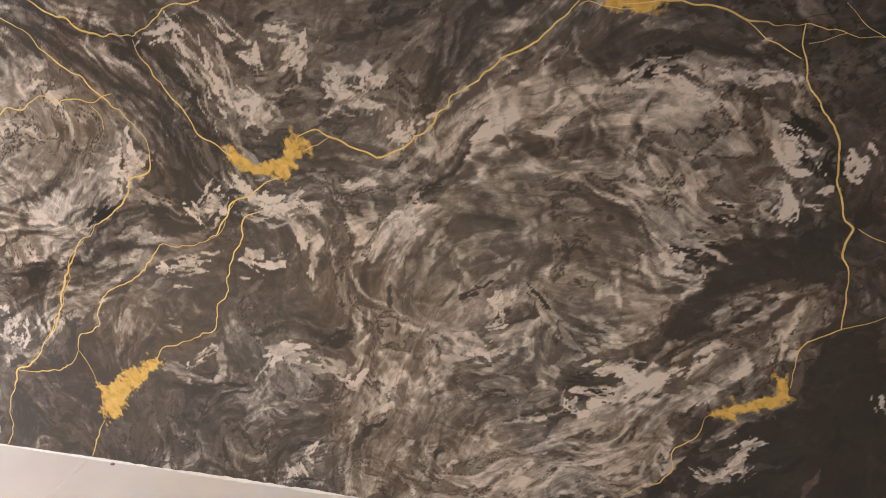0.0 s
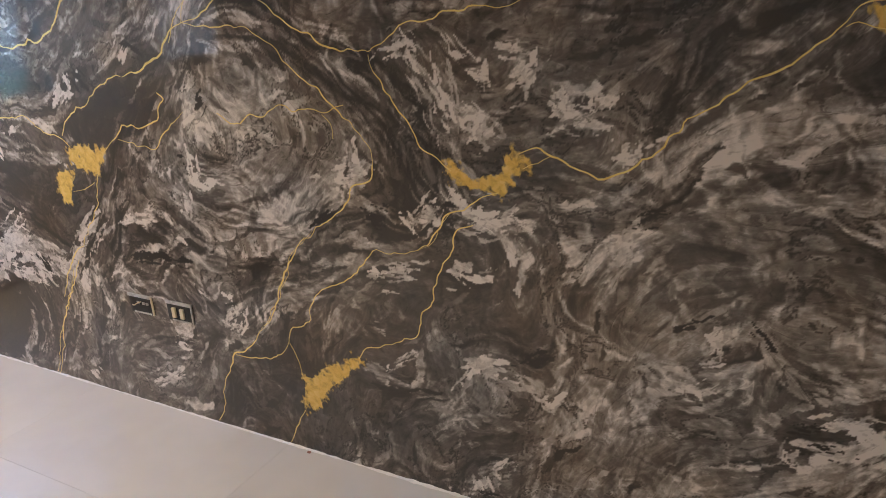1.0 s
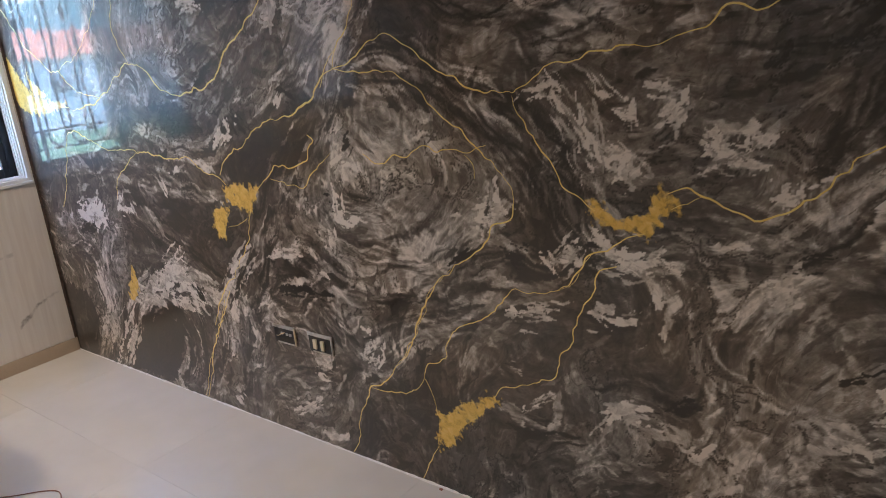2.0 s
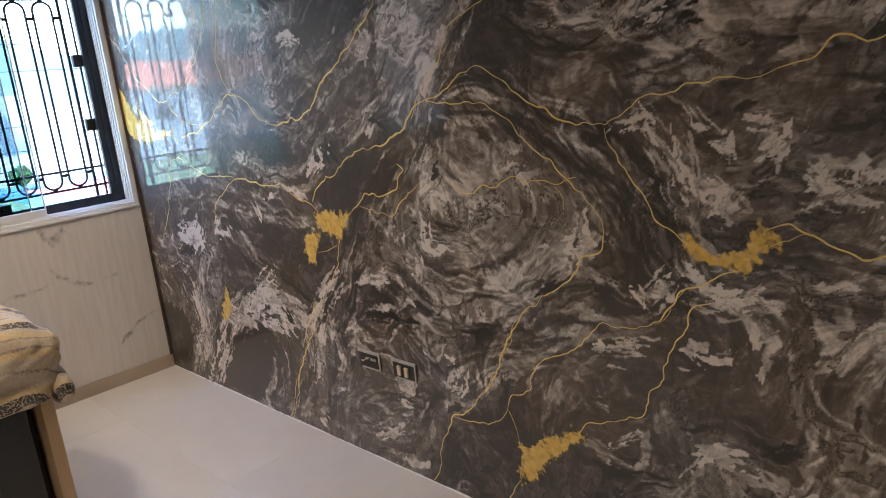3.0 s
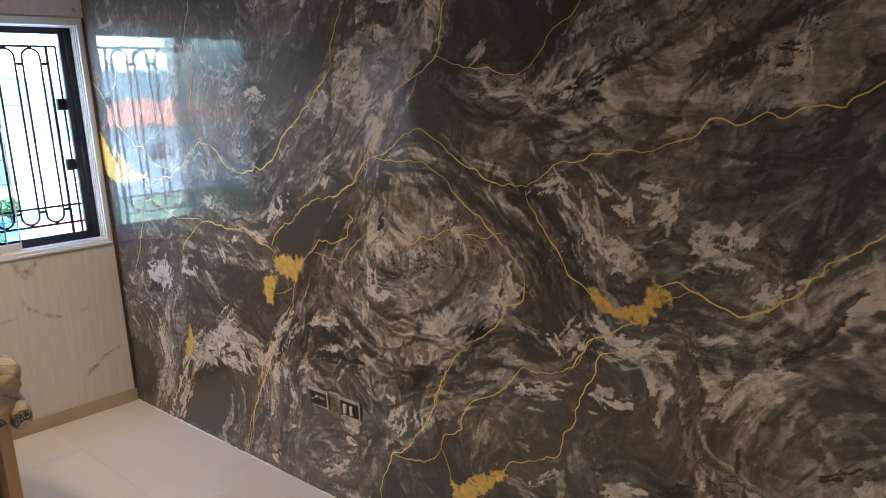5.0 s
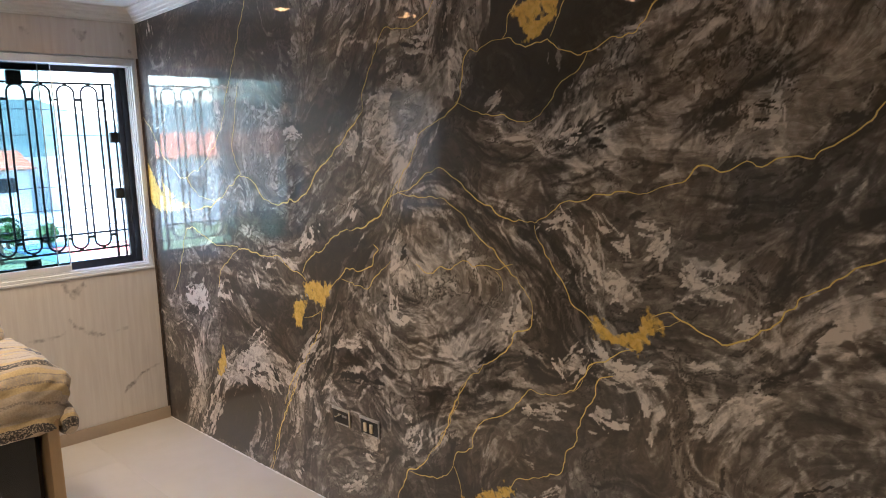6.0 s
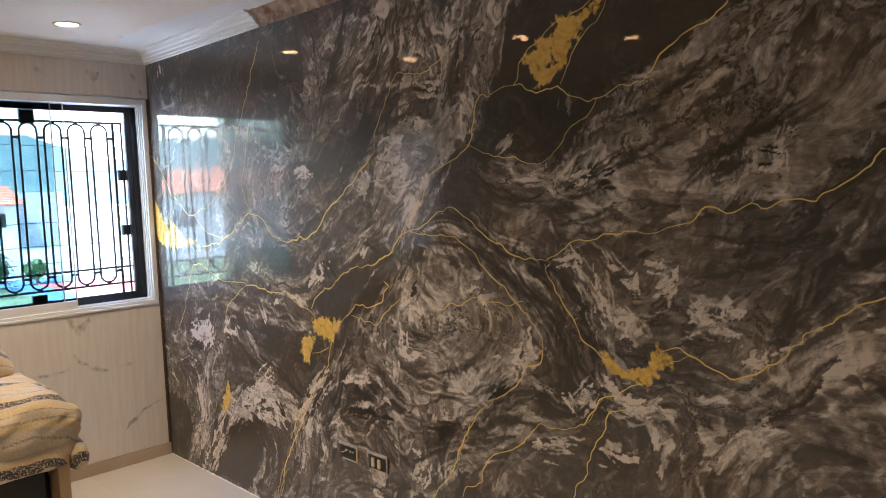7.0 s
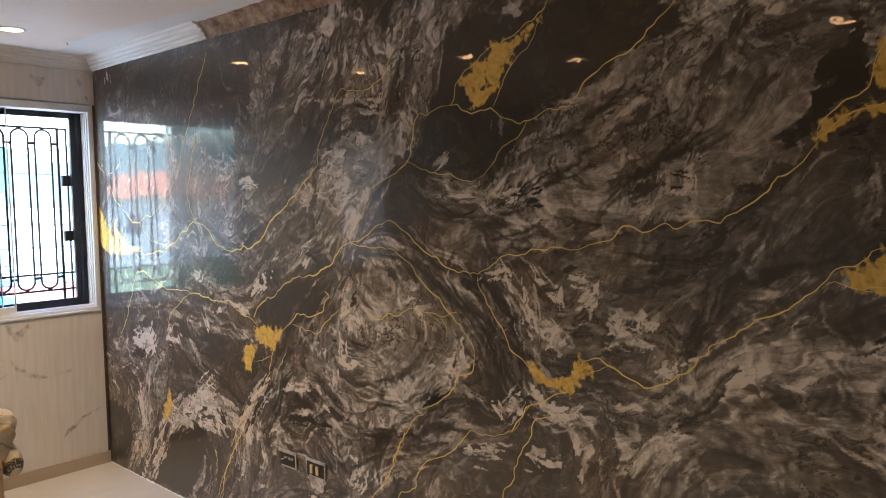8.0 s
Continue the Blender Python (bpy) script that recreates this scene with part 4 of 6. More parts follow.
stroke(chip, 0.02, 0.009, [(3.30, 0.95), (3.33, 0.95)])
stroke(chip, 0.87, 0.009, [(3.22, 1.42), (3.15, 1.42), (3.11, 1.39)])
stroke(chip, 0.84, 0.007, [(3.18, 1.44), (3.21, 1.40)])
stroke(chip, 0.84, 0.009, [(3.24, 1.37), (3.28, 1.31), (3.29, 1.25), (3.32, 1.20)])
stroke(chip, 0.78, 0.007, [(3.31, 1.45), (3.34, 1.41), (3.37, 1.39)])
stroke(chip, 0.93, 0.015, [(3.35, 1.26), (3.39, 1.24), (3.42, 1.21), (3.39, 1.19)])
stroke(chip, 0.84, 0.009, [(3.43, 1.34), (3.42, 1.38), (3.38, 1.36)])
stroke(chip, 0.78, 0.009, [(3.54, 1.37), (3.55, 1.34), (3.51, 1.32)])
stroke(chip, 0.78, 0.014, [(3.62, 1.27), (3.67, 1.24), (3.75, 1.23)])
stroke(chip, 0.69, 0.009, [(3.63, 1.32), (3.61, 1.28)])
stroke(chip, 0.69, 0.007, [(3.73, 1.29), (3.77, 1.30)])
stroke(chip, 0.78, 0.008, [(3.80, 1.19), (3.79, 1.13)])
stroke(chip, 0.84, 0.007, [(3.83, 1.20), (3.83, 1.16)])
stroke(chip, 0.84, 0.007, [(3.89, 1.21), (3.85, 1.19), (3.84, 1.13)])
stroke(chip, 0.81, 0.011, [(3.82, 0.96), (3.77, 0.91)])
stroke(chip, 0.78, 0.007, [(3.88, 1.80), (3.86, 1.75), (3.87, 1.69)])
stroke(chip, 0.72, 0.007, [(3.81, 1.70), (3.85, 1.68)])
stroke(chip, 0.03, 0.007, [(4.26, 1.83), (4.28, 1.84), (4.32, 1.85)])
stroke(chip, 0.66, 0.008, [(4.31, 1.26), (4.36, 1.29)])
stroke(chip, 0.93, 0.012, [(4.35, 1.28), (4.42, 1.29), (4.50, 1.26)])
stroke(chip, 0.87, 0.007, [(4.55, 1.29), (4.61, 1.28), (4.68, 1.29)])
stroke(chip, 0.93, 0.016, [(4.66, 1.19), (4.69, 1.13), (4.74, 1.12)])
stroke(chip, 1.02, 0.016, [(4.82, 1.12), (4.84, 1.09)])
stroke(chip, 0.84, 0.009, [(4.69, 1.06), (4.71, 1.01), (4.68, 0.97)])
stroke(chip, 0.01, 0.009, [(4.69, 1.20), (4.74, 1.17)])
stroke(chip, 0.01, 0.012, [(4.76, 1.11), (4.79, 1.07)])
stroke(chip, 0.02, 0.007, [(4.47, 0.89), (4.55, 0.88), (4.52, 0.83)])
stroke(chip, 0.78, 0.007, [(4.42, 0.90), (4.46, 0.86), (4.50, 0.89)])
stroke(chip, 0.75, 0.007, [(4.49, 0.92), (4.56, 0.91)])
stroke(chip, 0.78, 0.015, [(3.46, 0.53), (3.39, 0.50), (3.32, 0.42)])
stroke(chip, 0.90, 0.009, [(3.65, 0.47), (3.61, 0.41), (3.58, 0.43)])
stroke(chip, 0.75, 0.009, [(3.49, 0.48), (3.46, 0.46)])
stroke(chip, 0.84, 0.009, [(4.03, 0.71), (4.05, 0.66), (4.00, 0.64)])
stroke(chip, 0.87, 0.009, [(3.95, 0.56), (4.01, 0.56), (4.05, 0.59)])
stroke(chip, 1.05, 0.012, [(4.29, 0.53), (4.36, 0.55), (4.43, 0.51)])
stroke(chip, 0.93, 0.008, [(4.43, 0.51), (4.50, 0.55), (4.58, 0.62)])
stroke(chip, 0.93, 0.010, [(4.21, 0.45), (4.23, 0.41), (4.31, 0.44)])
stroke(chip, 0.04, 0.007, [(4.26, 0.47), (4.36, 0.47)])
stroke(chip, 0.78, 0.008, [(4.09, 0.35), (4.15, 0.37)])
stroke(chip, 0.78, 0.010, [(4.57, 0.27), (4.62, 0.25), (4.69, 0.37)])
stroke(chip, 0.75, 0.007, [(4.67, 0.25), (4.69, 0.29)])
stroke(chip, 0.69, 0.012, [(3.41, 0.12), (3.36, 0.05), (3.46, 0.19)])
stroke(chip, 0.72, 0.008, [(3.05, 0.43), (3.15, 0.50), (3.16, 0.48)])
stroke(chip, 0.05, 0.010, [(3.55, 0.55), (3.62, 0.58)])
stroke(chip, 0.75, 0.008, [(4.96, 0.54), (4.97, 0.51)])
stroke(chip, 0.68, 0.007, [(4.45, 0.83), (4.52, 0.82), (4.53, 0.85)])
stroke(chip, 0.63, 0.008, [(4.30, 0.67), (4.37, 0.66), (4.42, 0.67)])
stroke(chip, 0.75, 0.010, [(3.91, 0.61), (3.97, 0.60), (4.01, 0.54)])
stroke(chip, 0.75, 0.009, [(4.12, 0.22), (4.06, 0.15), (4.00, 0.10)])
stroke(chip, 0.78, 0.010, [(3.55, 0.94), (3.50, 0.97), (3.45, 0.95)])
stroke(chip, 0.69, 0.009, [(3.49, 0.90), (3.50, 0.85), (3.54, 0.87)])
stroke(chip, 0.78, 0.009, [(3.32, 0.79), (3.39, 0.78), (3.43, 0.80)])
stroke(chip, 0.78, 0.007, [(3.63, 1.28), (3.69, 1.26), (3.73, 1.24)])
stroke(chip, 0.83, 0.009, [(3.62, 1.31), (3.65, 1.28), (3.61, 1.25)])
stroke(chip, 0.87, 0.009, [(3.29, 1.31), (3.34, 1.24), (3.36, 1.21)])
stroke(chip, 0.75, 0.007, [(3.47, 1.42), (3.54, 1.41), (3.57, 1.38)])
stroke(chip, 0.83, 0.007, [(3.77, 1.15), (3.80, 1.17), (3.81, 1.14)])
stroke(chip, 0.75, 0.009, [(3.36, 0.95), (3.41, 0.93), (3.47, 0.96)])
stroke(chip, 0.75, 0.007, [(3.86, 1.75), (3.87, 1.72), (3.83, 1.69)])
stroke(chip, 0.69, 0.009, [(3.74, 1.63), (3.76, 1.68), (3.79, 1.71)])
stroke(chip, 0.93, 0.010, [(3.22, 1.39), (3.27, 1.33), (3.30, 1.26)])
stroke(chip, 0.90, 0.008, [(3.36, 1.28), (3.42, 1.23), (3.38, 1.18)])
stroke(chip, 0.87, 0.008, [(3.51, 1.35), (3.55, 1.38), (3.57, 1.41)])
stroke(chip, 0.87, 0.009, [(3.63, 1.31), (3.67, 1.24), (3.75, 1.23)])
stroke(chip, 0.90, 0.007, [(3.15, 1.41), (3.21, 1.43), (3.23, 1.41)])
stroke(chip, 0.99, 0.009, [(4.67, 1.16), (4.71, 1.12), (4.74, 1.13)])
stroke(chip, 1.05, 0.009, [(4.81, 1.12), (4.84, 1.10), (4.85, 1.11)])
stroke(chip, 0.90, 0.007, [(4.69, 1.04), (4.71, 1.00), (4.71, 0.97)])
stroke(chip, 0.01, 0.007, [(4.70, 1.19), (4.73, 1.17), (4.75, 1.16)])
stroke(chip, 0.01, 0.007, [(4.76, 1.11), (4.78, 1.08), (4.79, 1.07)])
stroke(chip, 0.01, 0.012, [(2.20, 2.25), (2.26, 2.34), (2.25, 2.39)])
stroke(chip, 0.01, 0.010, [(1.94, 1.75), (2.10, 1.82), (2.22, 1.86)])
stroke(chip, 0.01, 0.009, [(3.03, 2.27), (3.07, 2.32)])
stroke(chip, 0.01, 0.008, [(2.68, 2.04), (2.70, 2.15), (2.73, 2.27)])
stroke(chip, 0.01, 0.011, [(2.48, 2.06), (2.55, 2.04)])
stroke(chip, 0.01, 0.012, [(2.39, 1.24), (2.42, 1.27)])
stroke(chip, 0.01, 0.010, [(3.32, 1.69), (3.36, 1.70)])
stroke(chip, 0.01, 0.005, [(3.81, 1.74), (3.86, 1.74)])
stroke(chip, 0.01, 0.004, [(4.27, 1.83), (4.32, 1.84)])
stroke(chip, 0.01, 0.014, [(1.91, 0.66), (2.12, 0.68), (2.24, 0.68)])
stroke(chip, 0.01, 0.009, [(2.80, 0.87), (2.90, 0.94)])
stroke(chip, 0.01, 0.014, [(1.81, 1.34), (1.87, 1.29)])
stroke(chip, 0.02, 0.012, [(2.09, 1.44), (2.18, 1.40)])
stroke(chip, 0.01, 0.012, [(1.33, 0.57), (1.38, 0.52)])
stroke(chip, 0.01, 0.009, [(3.04, 0.93), (3.09, 0.92)])
stroke(chip, 0.01, 0.008, [(4.35, 1.32), (4.42, 1.35), (4.48, 1.36)])
stroke(chip, 0.02, 0.007, [(4.12, 0.76), (4.17, 0.71)])
stroke(chip, 0.01, 0.005, [(4.54, 0.97), (4.58, 0.96)])
stroke(chip, 0.02, 0.006, [(3.83, 1.01), (3.90, 1.02)])
stroke(chip, 0.83, 0.018, [(1.59, 1.77), (1.69, 1.78), (1.73, 1.75)])
stroke(chip, 0.63, 0.023, [(2.08, 1.69), (2.13, 1.72), (2.12, 1.65)])
stroke(chip, 0.75, 0.013, [(2.48, 2.08), (2.57, 2.06), (2.60, 2.10)])
stroke(chip, 0.72, 0.010, [(2.88, 1.73), (2.95, 1.74)])
stroke(chip, 0.63, 0.008, [(2.88, 1.81), (2.94, 1.85)])
stroke(chip, 0.52, 0.009, [(3.19, 1.96), (3.20, 1.90)])
stroke(chip, 0.90, 0.009, [(3.20, 1.67), (3.26, 1.69), (3.29, 1.71)])
stroke(chip, 0.54, 0.010, [(3.62, 1.98), (3.74, 2.00)])
stroke(chip, 0.54, 0.008, [(3.92, 1.98), (3.93, 2.01)])
stroke(chip, 0.60, 0.012, [(3.75, 1.64), (3.79, 1.70), (3.80, 1.73)])
stroke(chip, 0.75, 0.007, [(3.85, 1.75), (3.88, 1.77)])
stroke(chip, 0.69, 0.008, [(3.84, 1.69), (3.87, 1.71)])
stroke(chip, 0.51, 0.008, [(3.76, 1.60), (3.80, 1.65)])
stroke(chip, 0.90, 0.008, [(3.38, 1.23), (3.42, 1.25), (3.39, 1.20)])
stroke(chip, 0.90, 0.013, [(3.35, 1.24), (3.40, 1.22)])
stroke(chip, 0.83, 0.009, [(3.28, 1.39), (3.30, 1.30), (3.31, 1.20)])
stroke(chip, 0.83, 0.008, [(3.39, 1.35), (3.45, 1.33)])
stroke(chip, 0.75, 0.008, [(3.51, 1.35), (3.55, 1.37)])
stroke(chip, 0.83, 0.009, [(3.62, 1.24), (3.71, 1.24)])
stroke(chip, 0.75, 0.007, [(3.72, 1.32), (3.71, 1.26)])
stroke(chip, 0.83, 0.006, [(3.79, 1.16), (3.80, 1.19)])
stroke(chip, 0.83, 0.005, [(3.83, 1.19), (3.83, 1.14)])
stroke(chip, 0.75, 0.014, [(3.19, 0.91), (3.26, 1.00)])
stroke(chip, 0.02, 0.013, [(3.09, 0.97), (3.17, 0.94)])
stroke(chip, 0.02, 0.012, [(3.30, 0.95), (3.32, 0.93)])
stroke(chip, 0.90, 0.013, [(3.36, 0.97), (3.45, 0.98)])
stroke(chip, 0.90, 0.014, [(4.69, 1.12), (4.73, 1.14), (4.70, 1.18)])
stroke(chip, 0.93, 0.019, [(4.82, 1.08), (4.84, 1.11)])
stroke(chip, 0.83, 0.010, [(4.76, 1.04), (4.81, 1.04)])
stroke(chip, 0.01, 0.015, [(4.77, 1.09), (4.77, 1.12), (4.79, 1.08)])
stroke(chip, 0.01, 0.009, [(4.70, 1.20), (4.73, 1.17)])
stroke(chip, 0.83, 0.007, [(4.60, 1.29), (4.66, 1.29)])
stroke(chip, 0.83, 0.008, [(4.53, 1.30), (4.55, 1.29)])
stroke(chip, 0.75, 0.012, [(4.35, 1.29), (4.42, 1.29)])
stroke(chip, 0.93, 0.012, [(4.29, 0.54), (4.40, 0.55)])
stroke(chip, 0.03, 0.010, [(4.23, 0.52), (4.30, 0.53)])
stroke(chip, 0.83, 0.013, [(4.24, 0.46), (4.23, 0.42)])
stroke(chip, 0.02, 0.013, [(3.53, 0.54), (3.59, 0.57)])
stroke(chip, 0.68, 0.018, [(3.35, 0.50), (3.43, 0.53)])
stroke(chip, 0.60, 0.015, [(3.45, 0.46), (3.56, 0.45)])
stroke(chip, 0.75, 0.015, [(4.64, 0.35), (4.70, 0.38)])
stroke(chip, 0.75, 0.012, [(4.55, 0.25), (4.59, 0.23)])
stroke(chip, 0.68, 0.010, [(4.64, 0.26), (4.68, 0.31)])
stroke(chip, 0.05, 0.008, [(3.93, 0.72), (3.99, 0.74)])
stroke(chip, 0.02, 0.011, [(4.50, 0.88), (4.56, 0.87)])
stroke(chip, 0.60, 0.022, [(3.76, 0.88), (3.83, 0.95)])
stroke(chip, 0.72, 0.009, [(4.02, 0.71), (4.05, 0.76)])
stroke(chip, 0.75, 0.023, [(3.30, 0.80), (3.36, 0.81)])
stroke(chip, 0.69, 0.009, [(3.03, 0.75), (3.21, 0.78)])
stroke(chip, 0.60, 0.010, [(3.01, 0.56), (3.05, 0.55)])
stroke(chip, 0.75, 0.010, [(3.36, 0.12), (3.38, 0.07)])
stroke(chip, 0.02, 0.010, [(3.36, 0.04), (3.41, 0.05)])
stroke(chip, 0.02, 0.012, [(2.29, 1.04), (2.32, 1.04)])
stroke(chip, 0.83, 0.016, [(2.33, 1.00), (2.42, 0.99)])
stroke(chip, 0.75, 0.010, [(2.27, 0.93), (2.26, 0.88)])
stroke(chip, 0.75, 0.017, [(1.90, 0.79), (2.04, 0.82)])
stroke(chip, 0.02, 0.014, [(3.02, 0.93), (3.08, 0.91)])
stroke(chip, 0.66, 0.025, [(1.04, 0.06), (1.06, -0.10)])
stroke(chip, 0.60, 0.021, [(0.24, 0.84), (0.34, 0.75)])
stroke(chip, 0.93, 0.034, [(0.45, 0.86), (0.61, 0.87), (0.65, 0.92)])
stroke(chip, 0.03, 0.024, [(0.38, 0.77), (0.51, 0.77)])
stroke(chip, 0.75, 0.013, [(0.94, 0.94), (0.96, 0.91)])
stroke(chip, 0.75, 0.016, [(0.54, 0.02), (0.73, 0.27)])
stroke(chip, 0.69, 0.029, [(1.03, 0.57), (1.25, 0.66)])
stroke(chip, 0.63, 0.023, [(1.42, 0.58), (1.54, 0.55)])

# gold leaf-like patches
gold_patch([(-0.05, 1.67), (0.04, 1.62), (0.11, 1.53), (0.22, 1.46), (0.39, 1.42), (0.53, 1.41), (0.34, 1.37), (0.14, 1.36), (0.02, 1.41), (-0.06, 1.51)])
gold_patch([(0.19, 1.56), (0.23, 1.51), (0.35, 1.45), (0.22, 1.45)])
gold_patch([(1.68, 1.07), (1.79, 1.07), (1.90, 1.07), (1.85, 1.01), (1.83, 0.97), (1.76, 0.99), (1.71, 0.98), (1.69, 1.02)])
gold_patch([(1.59, 0.96), (1.69, 0.97), (1.66, 0.91), (1.61, 0.83), (1.58, 0.88)])
gold_patch([(3.15, 2.21), (3.23, 2.21), (3.25, 2.18), (3.20, 2.11), (3.16, 2.07), (3.13, 2.12), (3.14, 2.17)])
gold_patch([(3.06, 2.16), (3.12, 2.16), (3.14, 2.12), (3.12, 2.08), (3.08, 2.06), (3.04, 2.08), (3.01, 2.10), (3.05, 2.12)])
gold_patch([(3.04, 2.08), (3.09, 2.06), (3.19, 2.08), (3.14, 2.04), (3.10, 2.00), (3.06, 2.03)])
gold_patch([(3.22, 2.20), (3.30, 2.24), (3.35, 2.27), (3.31, 2.22), (3.24, 2.18)])
gold_patch([(4.20, 1.82), (4.21, 1.86), (4.24, 1.88), (4.29, 1.89), (4.35, 1.90), (4.35, 1.88), (4.30, 1.88), (4.26, 1.86)])
gold_patch([(4.33, 1.95), (4.33, 2.00), (4.35, 2.06), (4.37, 2.06), (4.38, 1.94), (4.35, 1.94)])
gold_patch([(3.31, 1.12), (3.34, 1.11), (3.36, 1.08), (3.40, 1.08), (3.45, 1.09), (3.47, 1.11), (3.49, 1.14), (3.52, 1.16), (3.54, 1.14), (3.54, 1.11), (3.50, 1.08), (3.49, 1.05), (3.46, 1.03), (3.42, 1.04), (3.37, 1.05), (3.32, 1.06), (3.31, 1.09)])
gold_patch([(4.28, 1.49), (4.33, 1.51), (4.36, 1.54), (4.41, 1.55), (4.41, 1.45), (4.36, 1.43), (4.33, 1.44), (4.29, 1.46)])
gold_patch([(2.70, 0.31), (2.75, 0.32), (2.81, 0.38), (2.89, 0.41), (2.94, 0.44), (2.93, 0.40), (2.86, 0.34), (2.79, 0.27), (2.75, 0.21), (2.70, 0.17), (2.68, 0.21)])
gold_patch([(4.72, 0.57), (4.74, 0.57), (4.76, 0.54), (4.75, 0.49), (4.69, 0.47), (4.64, 0.44), (4.59, 0.44), (4.62, 0.46), (4.68, 0.49), (4.73, 0.52)])
gold_patch([(0.81, 0.61), (0.83, 0.53), (0.80, 0.46), (0.73, 0.41), (0.75, 0.50)])

wall_north = tagged(part("wall_north", boxes(((-0.2, 0.004, -0.1), (X_END + 0.2, 0.2, 2.75))), WALLPAINT), "feature wall painted as dark marble with gold veins under gloss resin", "wall", kind="structure")
part("side_finish", boxes(((5.4, -0.0, 0.0), (X_END, 0.004, 2.556))), WALLPAINT, wall_north)


def vein(width, points):
    """A gold brush line: a thin raised ribbon with an uneven width and a trembling course."""
    line = spline(points, 0.011)
    ART.guide(spline(points, 0.05), 0.5, 0.06)
    n = len(line)
    s = np.arange(n) * 0.011
    k = 100 + int(1000 * abs(points[0][0] + points[0][1]))
    tang = np.gradient(line, axis=0)
    tang /= np.linalg.norm(tang, axis=1)[:, None] + 1e-9
    norm = np.stack([-tang[:, 1], tang[:, 0]], 1)
    fade = np.minimum(1, np.minimum(np.arange(n), np.arange(n)[::-1]) / 8)
    line = line + norm * (fade * (0.022 * (cloud_noise(s * 20, s * 0, k, 3) - 0.5) + 0.010 * (value_noise(s * 45, s * 0 + 1, k + 2) - 0.5)))[:, None]
    half = 0.62 * width * (0.12 + 1.5 * cloud_noise(s * 9, s * 0 + 3, k + 5)) * (0.5 + 0.5 * fade)
    bm = bmesh.new()
    rows = []
    for i in range(n):
        a, b = line[i] - norm[i] * half[i], line[i] + norm[i] * half[i]
        m = line[i]
        rows.append([bm.verts.new((a[0], 0.002, a[1])), bm.verts.new((m[0], -0.0014, m[1])), bm.verts.new((b[0], 0.002, b[1]))])
    for r, q in zip(rows[:-1], rows[1:]):
        bm.faces.new((r[0], q[0], q[1], r[1]))
        bm.faces.new((r[1], q[1], q[2], r[2]))
    bmesh.ops.recalc_face_normals(bm, faces=bm.faces)
    part("gold_vein", bm, GOLD, wall_north, smooth=True)


vein(0.0121, [(0.13, 1.37), (0.36, 1.40), (0.62, 1.38), (0.88, 1.43), (1.04, 1.52), (1.16, 1.57), (1.27, 1.54), (1.37, 1.46), (1.50, 1.43), (1.60, 1.46), (1.65, 1.45), (1.74, 1.49), (1.81, 1.55), (1.89, 1.62), (1.95, 1.65), (2.04, 1.71), (2.12, 1.78), (2.19, 1.83)])
vein(0.0080, [(2.19, 1.83), (2.20, 1.91), (2.23, 1.97), (2.29, 2.06), (2.35, 2.13), (2.44, 2.13), (2.52, 2.13), (2.59, 2.16), (2.65, 2.22), (2.68, 2.28)])
vein(0.0081, [(1.16, 1.57), (1.09, 1.72), (1.13, 1.85), (1.17, 1.97), (1.19, 2.04)])
vein(0.0068, [(0.52, 1.55), (0.59, 1.59), (0.70, 1.61), (0.79, 1.66), (0.90, 1.74), (1.00, 1.84), (1.05, 1.95), (1.13, 2.10), (1.20, 2.21), (1.25, 2.31), (1.33, 2.44)])
vein(0.0081, [(-0.05, 1.95), (0.07, 1.89), (0.24, 1.69), (0.35, 1.63), (0.45, 1.57), (0.54, 1.55), (0.63, 1.48), (0.75, 1.44), (0.88, 1.43)])
vein(0.0108, [(0.24, 0.87), (0.32, 0.98), (0.39, 1.11), (0.46, 1.24), (0.56, 1.27), (0.73, 1.22), (0.86, 1.19), (1.07, 1.19), (1.27, 1.17), (1.46, 1.17), (1.53, 1.13), (1.65, 1.10), (1.70, 1.07)])
vein(0.0095, [(1.09, 1.19), (0.97, 1.13), (0.86, 1.04), (0.82, 0.95)])
vein(0.0068, [(1.66, 0.89), (1.76, 0.92), (1.80, 0.94)])
vein(0.0135, [(1.89, 1.06), (1.97, 1.12), (2.03, 1.16), (2.12, 1.16), (2.19, 1.18), (2.22, 1.23), (2.25, 1.26), (2.22, 1.28)])
vein(0.0108, [(1.83, 0.98), (1.79, 0.88), (1.78, 0.84), (1.65, 0.69), (1.52, 0.56), (1.43, 0.41)])
vein(0.0108, [(1.59, 0.60), (1.48, 0.43), (1.38, 0.27), (1.31, 0.10), (1.25, 0.00)])
vein(0.0068, [(1.54, 0.55), (1.46, 0.40), (1.35, 0.24), (1.28, 0.09), (1.24, 0.01)])
vein(0.0068, [(1.98, 1.11), (2.09, 1.10), (2.17, 1.09), (2.23, 1.15), (2.33, 1.22)])
vein(0.0121, [(1.67, 1.11), (1.73, 1.18), (1.80, 1.22), (1.87, 1.24), (1.93, 1.29), (2.08, 1.34), (2.16, 1.35), (2.24, 1.39), (2.30, 1.44), (2.35, 1.48), (2.39, 1.50)])
vein(0.0070, [(2.32, 1.44), (2.36, 1.51), (2.41, 1.56)])
vein(0.0080, [(2.39, 1.50), (2.41, 1.56), (2.47, 1.63), (2.52, 1.70), (2.57, 1.75), (2.64, 1.77), (2.69, 1.80), (2.73, 1.83), (2.76, 1.88), (2.77, 1.95), (2.80, 2.00), (2.84, 1.99), (2.90, 2.02), (2.96, 2.02)])
